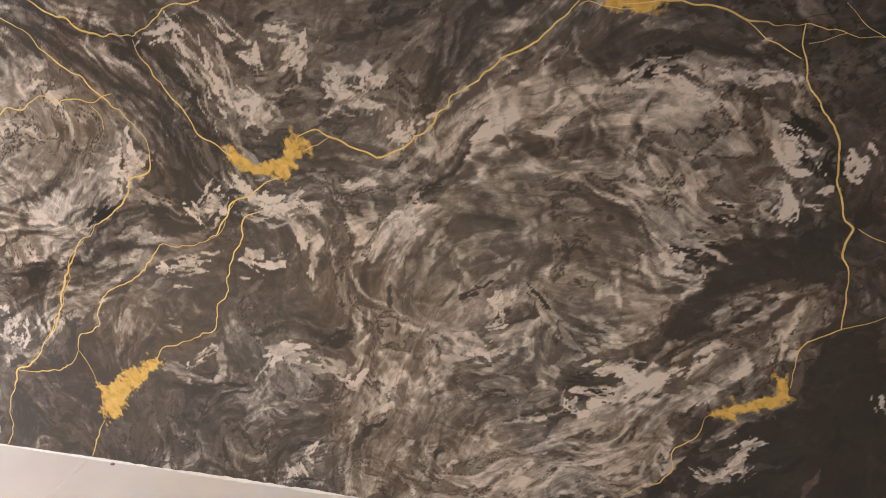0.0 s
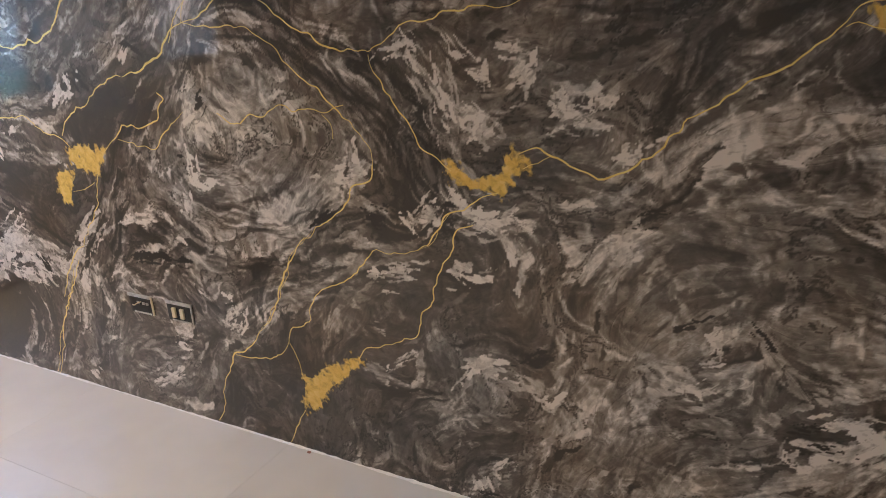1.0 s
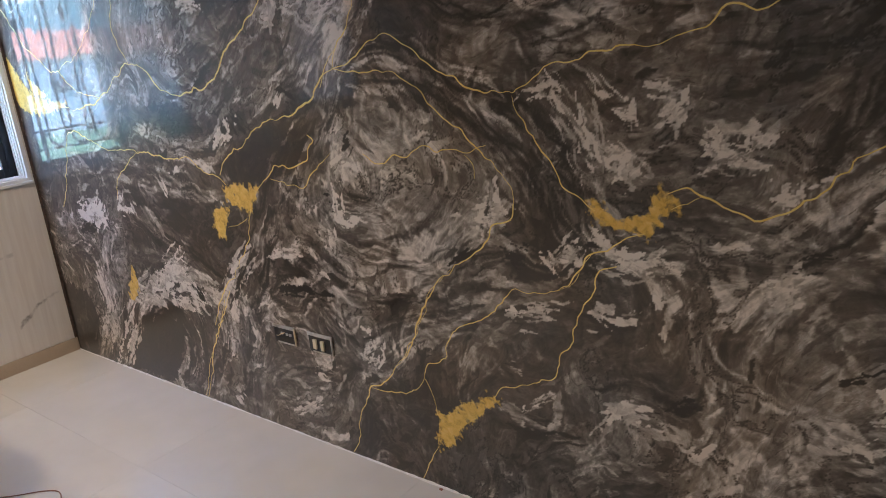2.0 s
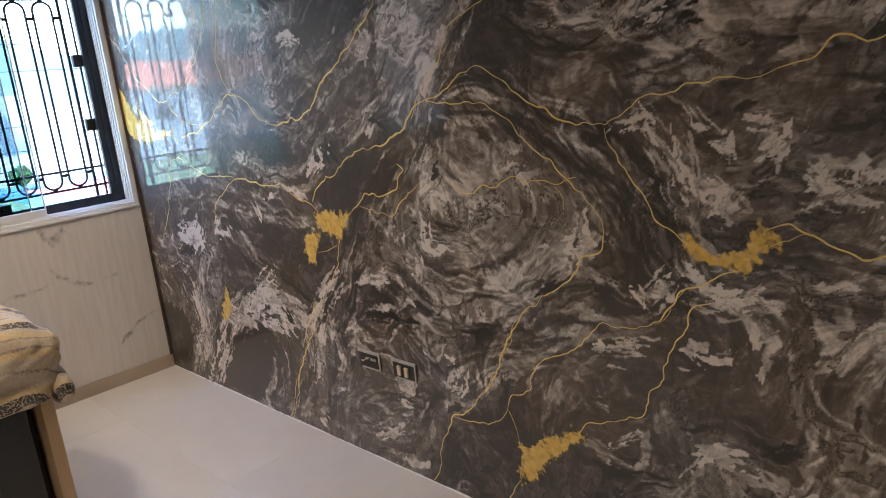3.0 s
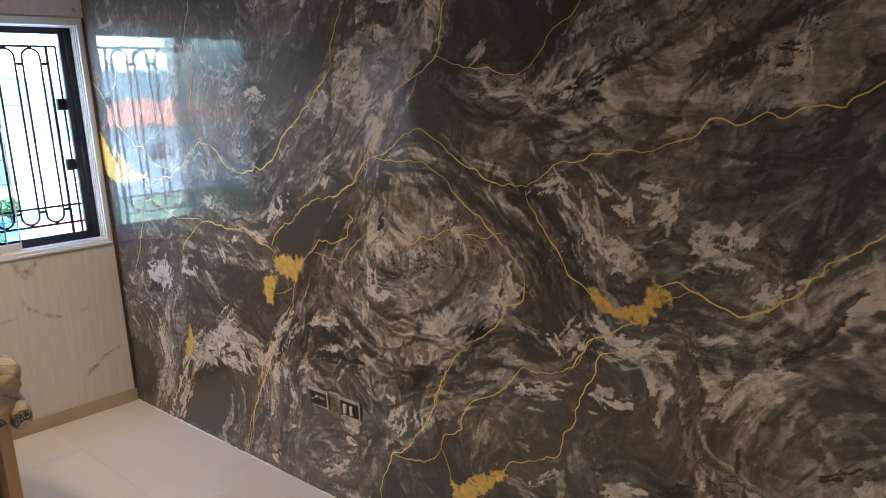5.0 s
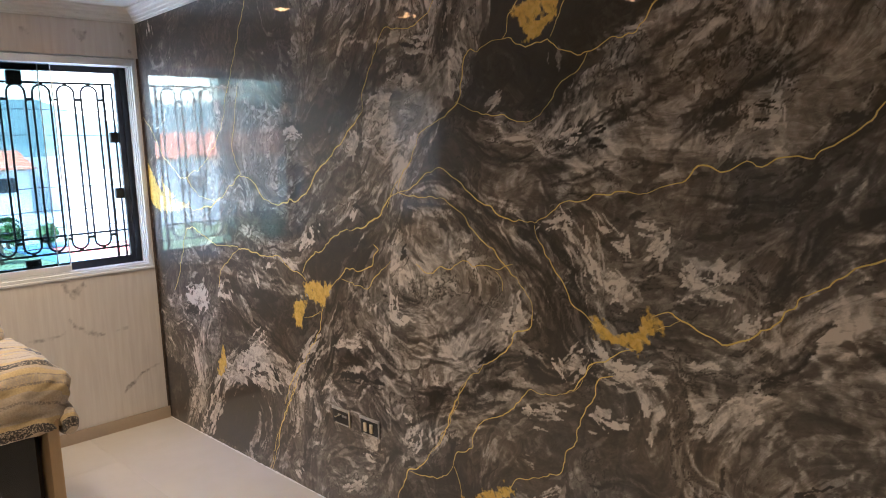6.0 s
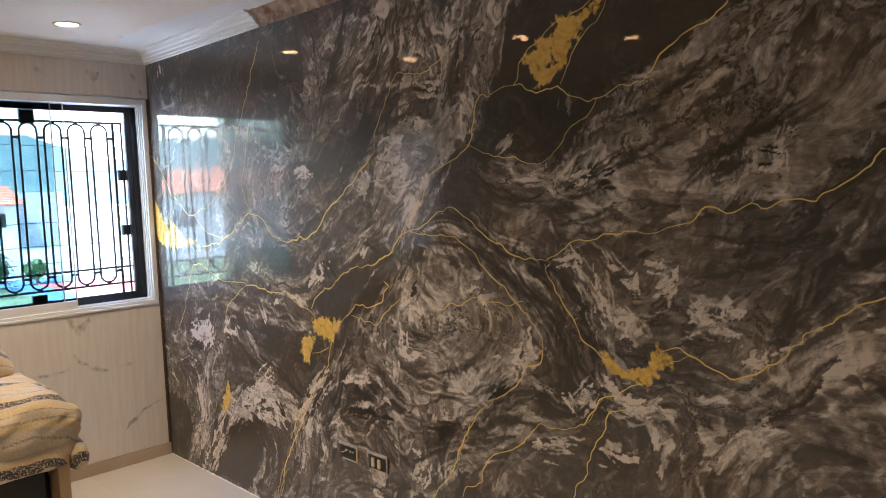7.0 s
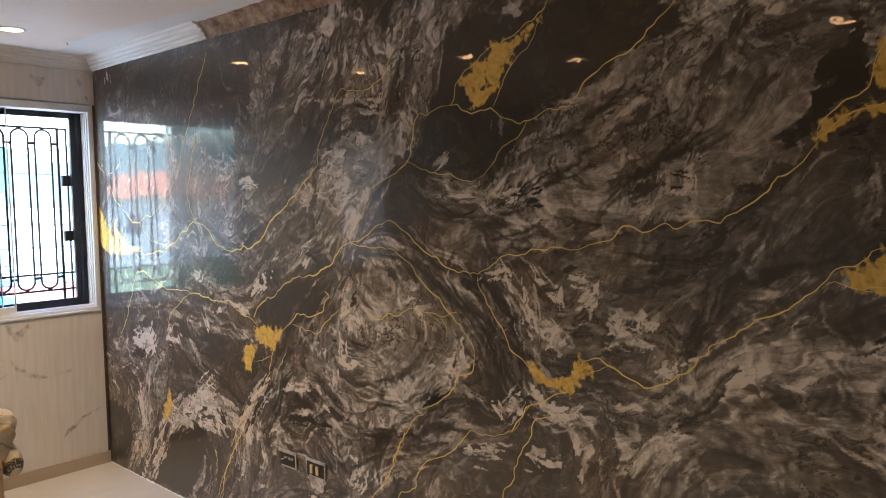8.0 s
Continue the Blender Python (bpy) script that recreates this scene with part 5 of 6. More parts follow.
vein(0.0080, [(2.96, 2.02), (2.98, 2.04), (2.98, 2.07), (3.00, 2.11), (3.09, 2.17), (3.15, 2.20), (3.24, 2.23), (3.33, 2.27), (3.38, 2.32), (3.42, 2.36)])
vein(0.0090, [(2.96, 2.02), (3.00, 2.02), (3.02, 2.00), (3.06, 1.99), (3.12, 1.99), (3.15, 2.00), (3.19, 1.96), (3.25, 1.94), (3.30, 1.94), (3.36, 1.96), (3.43, 1.97), (3.47, 1.99), (3.51, 2.03), (3.56, 2.07), (3.63, 2.10), (3.70, 2.14), (3.74, 2.18), (3.78, 2.21), (3.81, 2.24), (3.83, 2.29)])
vein(0.0060, [(3.30, 1.94), (3.28, 1.91), (3.24, 1.87), (3.19, 1.84), (3.15, 1.80), (3.09, 1.75), (3.03, 1.75), (2.97, 1.76), (2.90, 1.78), (2.83, 1.79), (2.79, 1.81), (2.73, 1.83)])
vein(0.0060, [(3.37, 2.30), (3.33, 2.22), (3.30, 2.18), (3.25, 2.14), (3.21, 2.09), (3.18, 2.04), (3.16, 2.00)])
vein(0.0090, [(2.39, 1.50), (2.47, 1.52), (2.54, 1.57), (2.64, 1.59), (2.68, 1.58), (2.74, 1.54), (2.80, 1.50), (2.86, 1.47), (2.93, 1.43), (3.00, 1.41), (3.08, 1.41), (3.09, 1.42), (3.15, 1.44), (3.21, 1.48), (3.28, 1.48), (3.34, 1.51), (3.38, 1.51), (3.45, 1.51), (3.49, 1.51), (3.54, 1.53)])
vein(0.0090, [(3.54, 1.53), (3.62, 1.55), (3.67, 1.59), (3.72, 1.58), (3.79, 1.60), (3.83, 1.59), (3.88, 1.61), (3.92, 1.60), (3.96, 1.60), (3.99, 1.63), (4.05, 1.67), (4.08, 1.69), (4.10, 1.72), (4.14, 1.74), (4.17, 1.77), (4.20, 1.81)])
vein(0.0080, [(4.20, 1.81), (4.21, 1.86), (4.24, 1.89), (4.28, 1.92), (4.32, 1.95), (4.33, 2.00), (4.35, 2.06), (4.36, 2.11)])
vein(0.0080, [(4.20, 1.81), (4.22, 1.83), (4.26, 1.87), (4.31, 1.89), (4.35, 1.90)])
vein(0.0080, [(2.39, 1.50), (2.46, 1.49), (2.57, 1.49), (2.66, 1.47), (2.73, 1.44), (2.79, 1.38), (2.86, 1.33), (2.93, 1.27), (2.98, 1.22), (3.02, 1.18), (3.06, 1.14), (3.06, 1.07)])
vein(0.0100, [(3.06, 1.09), (3.05, 1.04), (2.98, 1.01), (2.96, 0.97), (2.87, 0.90), (2.81, 0.86), (2.74, 0.79), (2.66, 0.67), (2.62, 0.58), (2.52, 0.45), (2.44, 0.36), (2.38, 0.33), (2.33, 0.24), (2.29, 0.18), (2.28, 0.09), (2.23, 0.01)])
vein(0.0050, [(2.81, 0.86), (2.77, 0.82), (2.70, 0.75), (2.66, 0.65), (2.59, 0.54), (2.50, 0.43)])
vein(0.0090, [(2.48, 1.22), (2.52, 1.20), (2.55, 1.19), (2.62, 1.22), (2.67, 1.22), (2.74, 1.25), (2.80, 1.24), (2.86, 1.25), (2.91, 1.23), (2.94, 1.25), (2.98, 1.26)])
vein(0.0050, [(2.90, 1.23), (2.93, 1.20), (2.93, 1.16)])
vein(0.0070, [(3.08, 1.40), (3.09, 1.36), (3.14, 1.29), (3.19, 1.22), (3.24, 1.15), (3.29, 1.11), (3.32, 1.09)])
vein(0.0090, [(3.52, 1.15), (3.57, 1.17), (3.61, 1.15), (3.64, 1.14), (3.68, 1.12), (3.73, 1.10), (3.77, 1.11), (3.82, 1.13), (3.84, 1.15), (3.88, 1.18), (3.91, 1.23), (3.95, 1.27), (4.00, 1.29), (4.05, 1.33), (4.11, 1.36), (4.15, 1.38), (4.19, 1.42), (4.23, 1.46)])
vein(0.0080, [(4.23, 1.46), (4.25, 1.49), (4.28, 1.50), (4.32, 1.52), (4.33, 1.54), (4.36, 1.55)])
vein(0.0060, [(4.23, 1.45), (4.25, 1.46), (4.28, 1.45), (4.32, 1.44), (4.35, 1.44)])
vein(0.0060, [(3.53, 1.11), (3.57, 1.13), (3.61, 1.15)])
vein(0.0090, [(3.46, 1.04), (3.40, 1.02), (3.34, 0.98), (3.29, 0.96), (3.27, 0.92), (3.23, 0.86), (3.16, 0.83), (3.09, 0.82), (3.04, 0.81), (2.98, 0.76), (2.92, 0.71), (2.86, 0.68), (2.80, 0.63), (2.76, 0.58), (2.75, 0.53), (2.67, 0.49), (2.65, 0.45)])
vein(0.0070, [(2.65, 0.45), (2.64, 0.42), (2.58, 0.36), (2.50, 0.34), (2.38, 0.33)])
vein(0.0050, [(3.31, 0.97), (3.28, 0.93), (3.25, 0.87), (3.19, 0.84)])
vein(0.0090, [(3.38, 0.94), (3.33, 0.92), (3.31, 0.87), (3.28, 0.81), (3.24, 0.73), (3.23, 0.68), (3.19, 0.63), (3.16, 0.56), (3.10, 0.53), (3.02, 0.49), (2.97, 0.47), (2.94, 0.43)])
vein(0.0050, [(2.65, 0.43), (2.68, 0.37), (2.69, 0.30)])
vein(0.0070, [(2.68, 0.17), (2.63, 0.09), (2.59, 0.01)])
vein(0.0080, [(4.33, 1.45), (4.41, 1.45), (4.50, 1.44), (4.56, 1.42), (4.66, 1.40), (4.69, 1.40), (4.77, 1.38), (4.84, 1.37)])
vein(0.0080, [(4.69, 1.40), (4.69, 1.36), (4.70, 1.33), (4.71, 1.29), (4.73, 1.26), (4.75, 1.22), (4.77, 1.19), (4.79, 1.14), (4.80, 1.06), (4.81, 1.00), (4.85, 0.96), (4.83, 0.91), (4.85, 0.83), (4.85, 0.74), (4.85, 0.71)])
vein(0.0100, [(4.85, 0.71), (4.78, 0.66), (4.77, 0.62), (4.76, 0.54)])
vein(0.0060, [(4.56, 1.42), (4.61, 1.38), (4.65, 1.35), (4.69, 1.33)])
vein(0.0060, [(4.70, 1.36), (4.74, 1.37), (4.77, 1.38)])
vein(0.0070, [(4.76, 1.44), (4.80, 1.40), (4.84, 1.37)])
vein(0.0070, [(4.85, 0.96), (4.88, 0.94), (4.91, 0.93)])
vein(0.0070, [(4.85, 0.71), (4.90, 0.73), (4.94, 0.75)])
vein(0.0080, [(4.59, 0.44), (4.57, 0.43), (4.56, 0.38), (4.53, 0.34), (4.50, 0.31), (4.50, 0.26), (4.47, 0.21), (4.42, 0.18), (4.38, 0.15)])

ART.sheet("painted_finish", lambda u, v: np.stack([u, u * 0, v], -1), ART.brushed(), PAINT, wall_north, "dark grey, taupe and off-white marble-effect paint under glossy resin")

# ---- floor ----
floor = tagged(part("floor", boxes(((-0.2, Y_END - 0.2, -0.12), (X_END + 0.2, 0.0035, -0.004))), GROUT), "cream polished porcelain tile floor with thin grey joints", "floor", kind="structure")

# ---- window wall ----
WIN = (-1.17, -0.02, 1.012, 2.285)
WIN2 = (-2.6, -1.95, 1.10, 2.20)
wall_west = tagged(part("wall_west", boxes(
    ((-0.2, Y_END - 0.2, -0.1), (-0.004, 0.0, 0.99)),
    ((-0.2, Y_END - 0.2, 2.295), (-0.004, 0.0, 2.75)),
    ((-0.2, WIN2[1], 0.99), (-0.004, WIN[0], 2.295)),
    ((-0.2, WIN2[0], 0.99), (-0.004, WIN2[1], WIN2[2])), ((-0.2, WIN2[0], WIN2[3]), (-0.004, WIN2[1], 2.295)),
    ((-0.2, Y_END - 0.2, 0.99), (-0.004, WIN2[0], 2.295)),
    ((-0.2, -0.02, 0.99), (-0.004, 0.0, 2.295))), WALLPAINT), "window wall clad in off-white ribbed marble-look panels", "wall", kind="structure")


def panel_sheet(y0, y1, z0, z1, ground, marks):
    """One clad field of the window wall, with its grey veins."""
    c = Canvas(y0, y1, z0, z1, 0.01, ground)
    for k, (tone, width, points) in enumerate(marks):
        c.lay(k, "soft", tone, width, points)
    c.sheet("wall_panel", lambda u, v: np.stack([u * 0 - 0.001, u, v], -1)[:, [0, 1, 2]], np.clip(c.tone, 0, 1), PANEL, wall_west)


panel_sheet(-1.92, 0.0, 0.075, 0.990, 0.0, [
    (0.75, 0.022, [(-0.56, 0.97), (-0.52, 0.90), (-0.47, 0.93), (-0.43, 0.98)]),
    (0.85, 0.012, [(-0.53, 0.90), (-0.51, 0.87)]),
    (0.65, 0.010, [(-0.86, 0.62), (-0.75, 0.66), (-0.62, 0.67), (-0.57, 0.69)]),
    (0.80, 0.010, [(-0.55, 0.75), (-0.48, 0.68), (-0.42, 0.64), (-0.35, 0.62)]),
    (0.80, 0.013, [(-0.27, 0.24), (-0.18, 0.31), (-0.11, 0.35)]),
    (0.45, 0.007, [(-0.11, 0.35), (-0.03, 0.37)]),
    (0.40, 0.008, [(-0.30, 0.63), (-0.22, 0.64)]),
    (0.6, 0.012, [(-1.5, 0.3), (-1.3, 0.42), (-1.2, 0.6)])])
panel_sheet(-1.92, 0.0, 2.298, 2.50, 0.0, [
    (0.7, 0.020, [(-0.36, 2.44), (-0.31, 2.40), (-0.28, 2.43)]),
    (0.7, 0.014, [(-0.10, 2.44), (-0.08, 2.40)]),
    (0.6, 0.012, [(-0.05, 2.34), (-0.04, 2.31)]),
    (0.5, 0.014, [(-0.63, 2.43), (-0.60, 2.40)])])
tagged(part("baseboard", boxes(((-0.001, -1.42, -0.003), (0.012, -0.001, 0.074)), ((-0.001, Y_END, -0.003), (0.012, -1.422, 0.074)), bevel=0.002), SKIRT), "beige tile skirting along the window wall", "baseboard", kind="structure")
tagged(part("window_sill", boxes(((-0.2, -1.168, 0.992), (0.008, -0.021, 1.006)), bevel=0.004), STONE), "white stone window sill", "sill", kind="structure")

# caulk bead along the foot of the painted wall, and the dark joint in the corner
bm = bmesh.new()
rows = []
for i in range(541):
    x = i * 0.01
    w = max(0.0012, 0.0042 + 0.004 * noise.noise((x * 6, 0.3, 1.0)) + 0.004 * noise.noise((x * 31, 2.0, 1.0)))
    rows.append([bm.verts.new((x, 0.001, w * 1.1)), bm.verts.new((x, -w * 0.7, w * 0.6)), bm.verts.new((x, -w * 1.3, 0.0002))])
for q, s in zip(rows[:-1], rows[1:]):
    for k in range(2):
        bm.faces.new((q[k], s[k], s[k + 1], q[k + 1]))
bmesh.ops.recalc_face_normals(bm, faces=bm.faces)
tagged(part("caulk_bead", bm, CAULK, smooth=True), "uneven white caulk bead between floor and painted wall", "trim", kind="structure")
tagged(part("corner_joint", boxes(((-0.003, -0.012, 0.075), (0.004, -0.0005, 2.29))), SHADOWGAP), "dark brown open joint in the wall corner", "trim", kind="structure")

# plain walls that close the room
tagged(part("wall_south", boxes(((-0.2, Y_END - 0.2, -0.1), (X_END + 0.2, Y_END, 2.75))), WALLPAINT), "plain off-white painted wall", "wall", kind="structure")
tagged(part("wall_east", boxes(((X_END, Y_END, -0.1), (X_END + 0.2, 0.0, 2.75))), WALLPAINT), "plain off-white painted wall", "wall", kind="structure")

# ---- ceiling: upper border, lower cream field with a broken corner ----
tagged(part("ceiling", boxes(((-0.2, Y_END - 0.2, 2.575), (X_END + 0.2, 0.2, 2.75))), PLASTER), "white painted plaster ceiling border", "ceiling", kind="structure")
bm = bmesh.new()
corner = [(X_END, Y_END), (X_END, -0.20), (2.4, -0.20), (1.6, -0.235), (1.1, -0.28), (0.78, -0.33), (0.56, -0.31), (0.545, -0.335), (0.51, -0.32), (0.47, -0.345), (0.40, -0.30), (0.27, -0.27), (0.24, -0.30), (0.24, Y_END)]
low = [bm.verts.new((x, y, 2.560)) for x, y in corner]
high = [bm.verts.new((x, y, 2.576)) for x, y in corner]
bm.faces.new(low)
for k in range(len(low)):
    n = (k + 1) % len(low)
    bm.faces.new((low[k], low[n], high[n], high[k]))
bmesh.ops.recalc_face_normals(bm, faces=bm.faces)
tagged(part("ceiling_field", bm, CREAM), "cream plasterboard ceiling field with a chipped corner", "ceiling", kind="structure")


def cornice(name, run, length, profile):
    """A fluted plaster moulding: its profile drawn along one wall."""
    bm = bmesh.new()
    a = [bm.verts.new(run(0.0, d, z)) for d, z in profile]
    b = [bm.verts.new(run(length, d, z)) for d, z in profile]
    for k in range(len(a) - 1):
        bm.faces.new((a[k], a[k + 1], b[k + 1], b[k]))
    bm.faces.new(a)
    bm.faces.new(b[::-1])
    bm.faces.new((a[-1], a[0], b[0], b[-1]))
    bmesh.ops.recalc_face_normals(bm, faces=bm.faces)
    return tagged(part(name, bm, PLASTER), "white fluted plaster cornice" + (" broken off at one end" if length < 2 else ""), "cornice", kind="structure")


FLUTES = [(0.0, 2.575), (0.0, 2.500), (0.010, 2.500), (0.012, 2.512), (0.022, 2.514), (0.026, 2.528), (0.038, 2.531), (0.042, 2.545), (0.056, 2.549), (0.064, 2.562), (0.085, 2.566), (0.090, 2.575)]
cornice("cornice_north", lambda s, d, z: (s, -d, z), 1.35, FLUTES)
cornice("cornice_west", lambda s, d, z: (d, -0.0 - s, z), 4.1, FLUTES)

# raw strip where the cornice came away
bm = bmesh.new()
rows = []
for i in range(0, 240):
    x = 1.345 + i * 0.02
    row = []
    for k in range(7):
        f = k / 6
        r = noise.noise((x * 9, f * 4, 1.3)) * 0.012 + noise.noise((x * 30, f * 9, 4.1)) * 0.007
        row.append(bm.verts.new((x + (r * 2 if i == 0 else 0), -0.004 - 0.055 * f**1.6 + r, 2.498 + 0.078 * f + 0.004 * noise.noise((x * 25, 2.0, f)))))
    rows.append(row)
for r, q in zip(rows[:-1], rows[1:]):
    for k in range(6):
        bm.faces.new((r[k], q[k], q[k + 1], r[k + 1]))
bmesh.ops.recalc_face_normals(bm, faces=bm.faces)
tagged(part("raw_plaster_strip", bm, RAW, smooth=True), "bare brown crumbling plaster where a cornice was removed", "plaster", kind="structure")


# ---- downlights ----
def downlight(x, y):
    d = thing("downlight", "round recessed LED downlight with a white rim, lit warm", "downlight", (x, y, CEIL), "ceiling downlights")
    ring = bmesh.new()
    prof = [(0.050, 0.004), (0.050, -0.004), (0.058, -0.007), (0.066, -0.004), (0.067, 0.002)]
    rr = [[ring.verts.new((r * math.cos(a), r * math.sin(a), z)) for r, z in prof] for a in [2 * math.pi * k / 32 for k in range(32)]]
    for k in range(32):
        p, q = rr[k], rr[(k + 1) % 32]
        for j in range(len(prof) - 1):
            ring.faces.new((p[j], q[j], q[j + 1], p[j + 1]))
    bmesh.ops.recalc_face_normals(ring, faces=ring.faces)
    part("rim", ring, ALU, d, smooth=True)
    disc = bmesh.new()
    bmesh.ops.create_cone(disc, cap_ends=True, segments=32, radius1=0.051, radius2=0.051, depth=0.003)
    part("diffuser", disc, BULB, d, "glowing warm diffuser")
    return d


for x, y in DOWNLIGHTS:
    downlight(x, y)
    lamp = new("downlight_glow", bpy.data.lights.new("downlight_glow", "SPOT"))
    lamp.data.energy, lamp.data.color, lamp.data.spot_size, lamp.data.spot_blend, lamp.data.shadow_soft_size = LAMP_WATTS, (1.0, 0.69, 0.39), radians(150), 0.9, 0.11
    lamp.matrix_world = look((x, y, CEIL - 0.02), (x, y + 0.0001, 0))


# ---- window ----
def window():
    w = tagged(new("window_1"), "sliding window with white frame, black steel inner frame and clear panes, half open", "window", kind="structure")
    y0, y1, z0, z1 = WIN
    part("outer_frame", boxes(
        ((-0.117, y1 - 0.02, z0 - 0.006), (-0.006, y1, z1)), ((-0.12, y0, z0 - 0.006), (-0.006, y0 + 0.04, z1)),
        ((-0.12, y0 + 0.04, z1 - 0.04), (-0.006, y1 - 0.02, z1)), ((-0.12, y0 + 0.04, z0 - 0.006), (-0.006, y1 - 0.02, z0 + 0.012)), bevel=0.003), ALU, w, "white aluminium outer frame")
    part("track", boxes(*[((x, y0 + 0.04, z0 + 0.012), (x + 0.006, y1 - 0.02, z0 + 0.022)) for x in (-0.03, -0.055, -0.085)]), ALU, w)
    part("frame_bead", boxes(((-0.03, y1 - 0.028, z0 + 0.022), (-0.022, y1 - 0.02, z1 - 0.04)), ((-0.06, y1 - 0.028, z0 + 0.022), (-0.052, y1 - 0.02, z1 - 0.04)), ((-0.09, y1 - 0.026, z0 + 0.022), (-0.084, y1 - 0.02, z1 - 0.04))), ALU, w)
    black = part("steel_frame", boxes(
        ((-0.145, -0.108, 1.026), (-0.118, -0.030, 2.262)), ((-0.145, y0 + 0.04, 1.026), (-0.118, y0 + 0.09, 2.262)),
        ((-0.145, y0 + 0.09, 2.210), (-0.118, -0.108, 2.262)), ((-0.145, y0 + 0.09, 1.026), (-0.118, -0.108, 1.078)), bevel=0.003), BLACKM, w, "black steel inner frame")
    part("stile_groove", boxes(((-0.118, -0.078, 1.06), (-0.110, -0.062, 2.25))), BLACKM, black)
    for zz in (1.82, 1.472):
        part("hinge_block", boxes(((-0.18, -0.152, zz - 0.033), (-0.146, -0.085, zz + 0.033)), bevel=0.003), BLACKM, w)
    for yy, zz in ((-0.66, 2.17), (-0.665, 1.075)):
        part("latch_block", boxes(((-0.175, yy - 0.04, zz - 0.04), (-0.146, yy + 0.04, zz + 0.04)), bevel=0.003), BLACKM, w)
    for lo, hi, x in ((y0 + 0.04, -0.50, -0.042), (y0 + 0.045, -0.56, -0.072)):
        p = part("pane", boxes(((x, lo, z0 + 0.03), (x + 0.006, hi, z1 - 0.043)), bevel=0.001), GLASS, w, "clear sliding pane")
        p.visible_shadow = False
        part("pane_edge", boxes(((x - 0.001, hi, z0 + 0.03), (x + 0.007, hi + 0.006, z1 - 0.043))), ALU, w)
    part("lower_rail", boxes(((-0.05, y0 + 0.04, z0 + 0.024), (-0.03, -0.50, z0 + 0.062)), bevel=0.002), ALU, w)
    return w


window()


def small_window():
    w = tagged(new("window_2"), "white framed window with frosted panes further along the wall", "window", kind="structure")
    y0, y1, z0, z1 = WIN2
    part("outer_frame", boxes(((-0.12, y0, z0), (-0.02, y0 + 0.04, z1)), ((-0.12, y1 - 0.04, z0), (-0.02, y1, z1)),
         ((-0.12, y0 + 0.04, z0), (-0.02, y1 - 0.04, z0 + 0.04)), ((-0.12, y0 + 0.04, z1 - 0.04), (-0.02, y1 - 0.04, z1)), bevel=0.003), ALU, w)
    p = part("pane", boxes(((-0.07, y0 + 0.03, z0 + 0.03), (-0.064, y1 - 0.03, z1 - 0.03))), FROST, w)
    p.visible_shadow = False


small_window()


def grille():
    """Wrought-iron window guard: upright loops clamped to one another between rails."""
    g = thing("window_grille", "black wrought-iron window guard of tall rounded loops", "grille", (-0.175, 0, 0))
    for zz in (2.147, 1.237, 1.134):
        part("rail", boxes(((-0.008, -1.16, zz - 0.006), (0.008, -0.06 if zz < 2 else -0.11, zz + 0.006))), BLACKM, g)
    part("end_bar", boxes(((-0.007, -0.172, 1.07), (0.007, -0.158, 2.147))), BLACKM, g)
    part("end_bar", boxes(((-0.006, -0.118, 1.07), (0.006, -0.108, 2.147))), BLACKM, g)
    top, bot, r = 2.087, 1.195, 0.0475
    loop = [(0, r * math.cos(a), top + r * math.sin(a)) for a in [math.pi * k / 12 for k in range(13)]]
    loop += [(0, -r, top - (top - bot) * k / 6) for k in range(1, 6)]
    loop += [(0, -r * math.cos(a), bot - r * math.sin(a)) for a in [math.pi * k / 12 for k in range(13)]]
    loop += [(0, r, bot + (top - bot) * k / 6) for k in range(1, 6)]
    first = part("loop_bar", tube(loop, 0.0065, 8, True), BLACKM, g, smooth=True)
    clamp = part("clamp", boxes(((-0.01, -0.024, -0.008), (0.01, 0.024, 0.008)), bevel=0.002), BLACKM, g)
    for k in range(7):
        y = -0.250 - 0.1345 * k
        for src, at in ((first, (0, y, 0)), (clamp, (0, y + 0.0667, 2.05)), (clamp, (0, y + 0.0667, 1.215))):
            ob = src if k == 0 and src.location.y == 0 and src is first else src.copy()
            if ob is not src:
                scene.collection.objects.link(ob)
            ob.location = at
    clamp.location = (0, -0.250 - 0.1345 * 6.5, 2.05)
    for k in range(7):
        for zz in (2.129, 1.1345):
            part("collar", boxes(((-0.009, -0.260 - 0.1345 * k, zz), (0.009, -0.240 - 0.1345 * k, zz + 0.0135))), BLACKM, g)
    return g


grille()


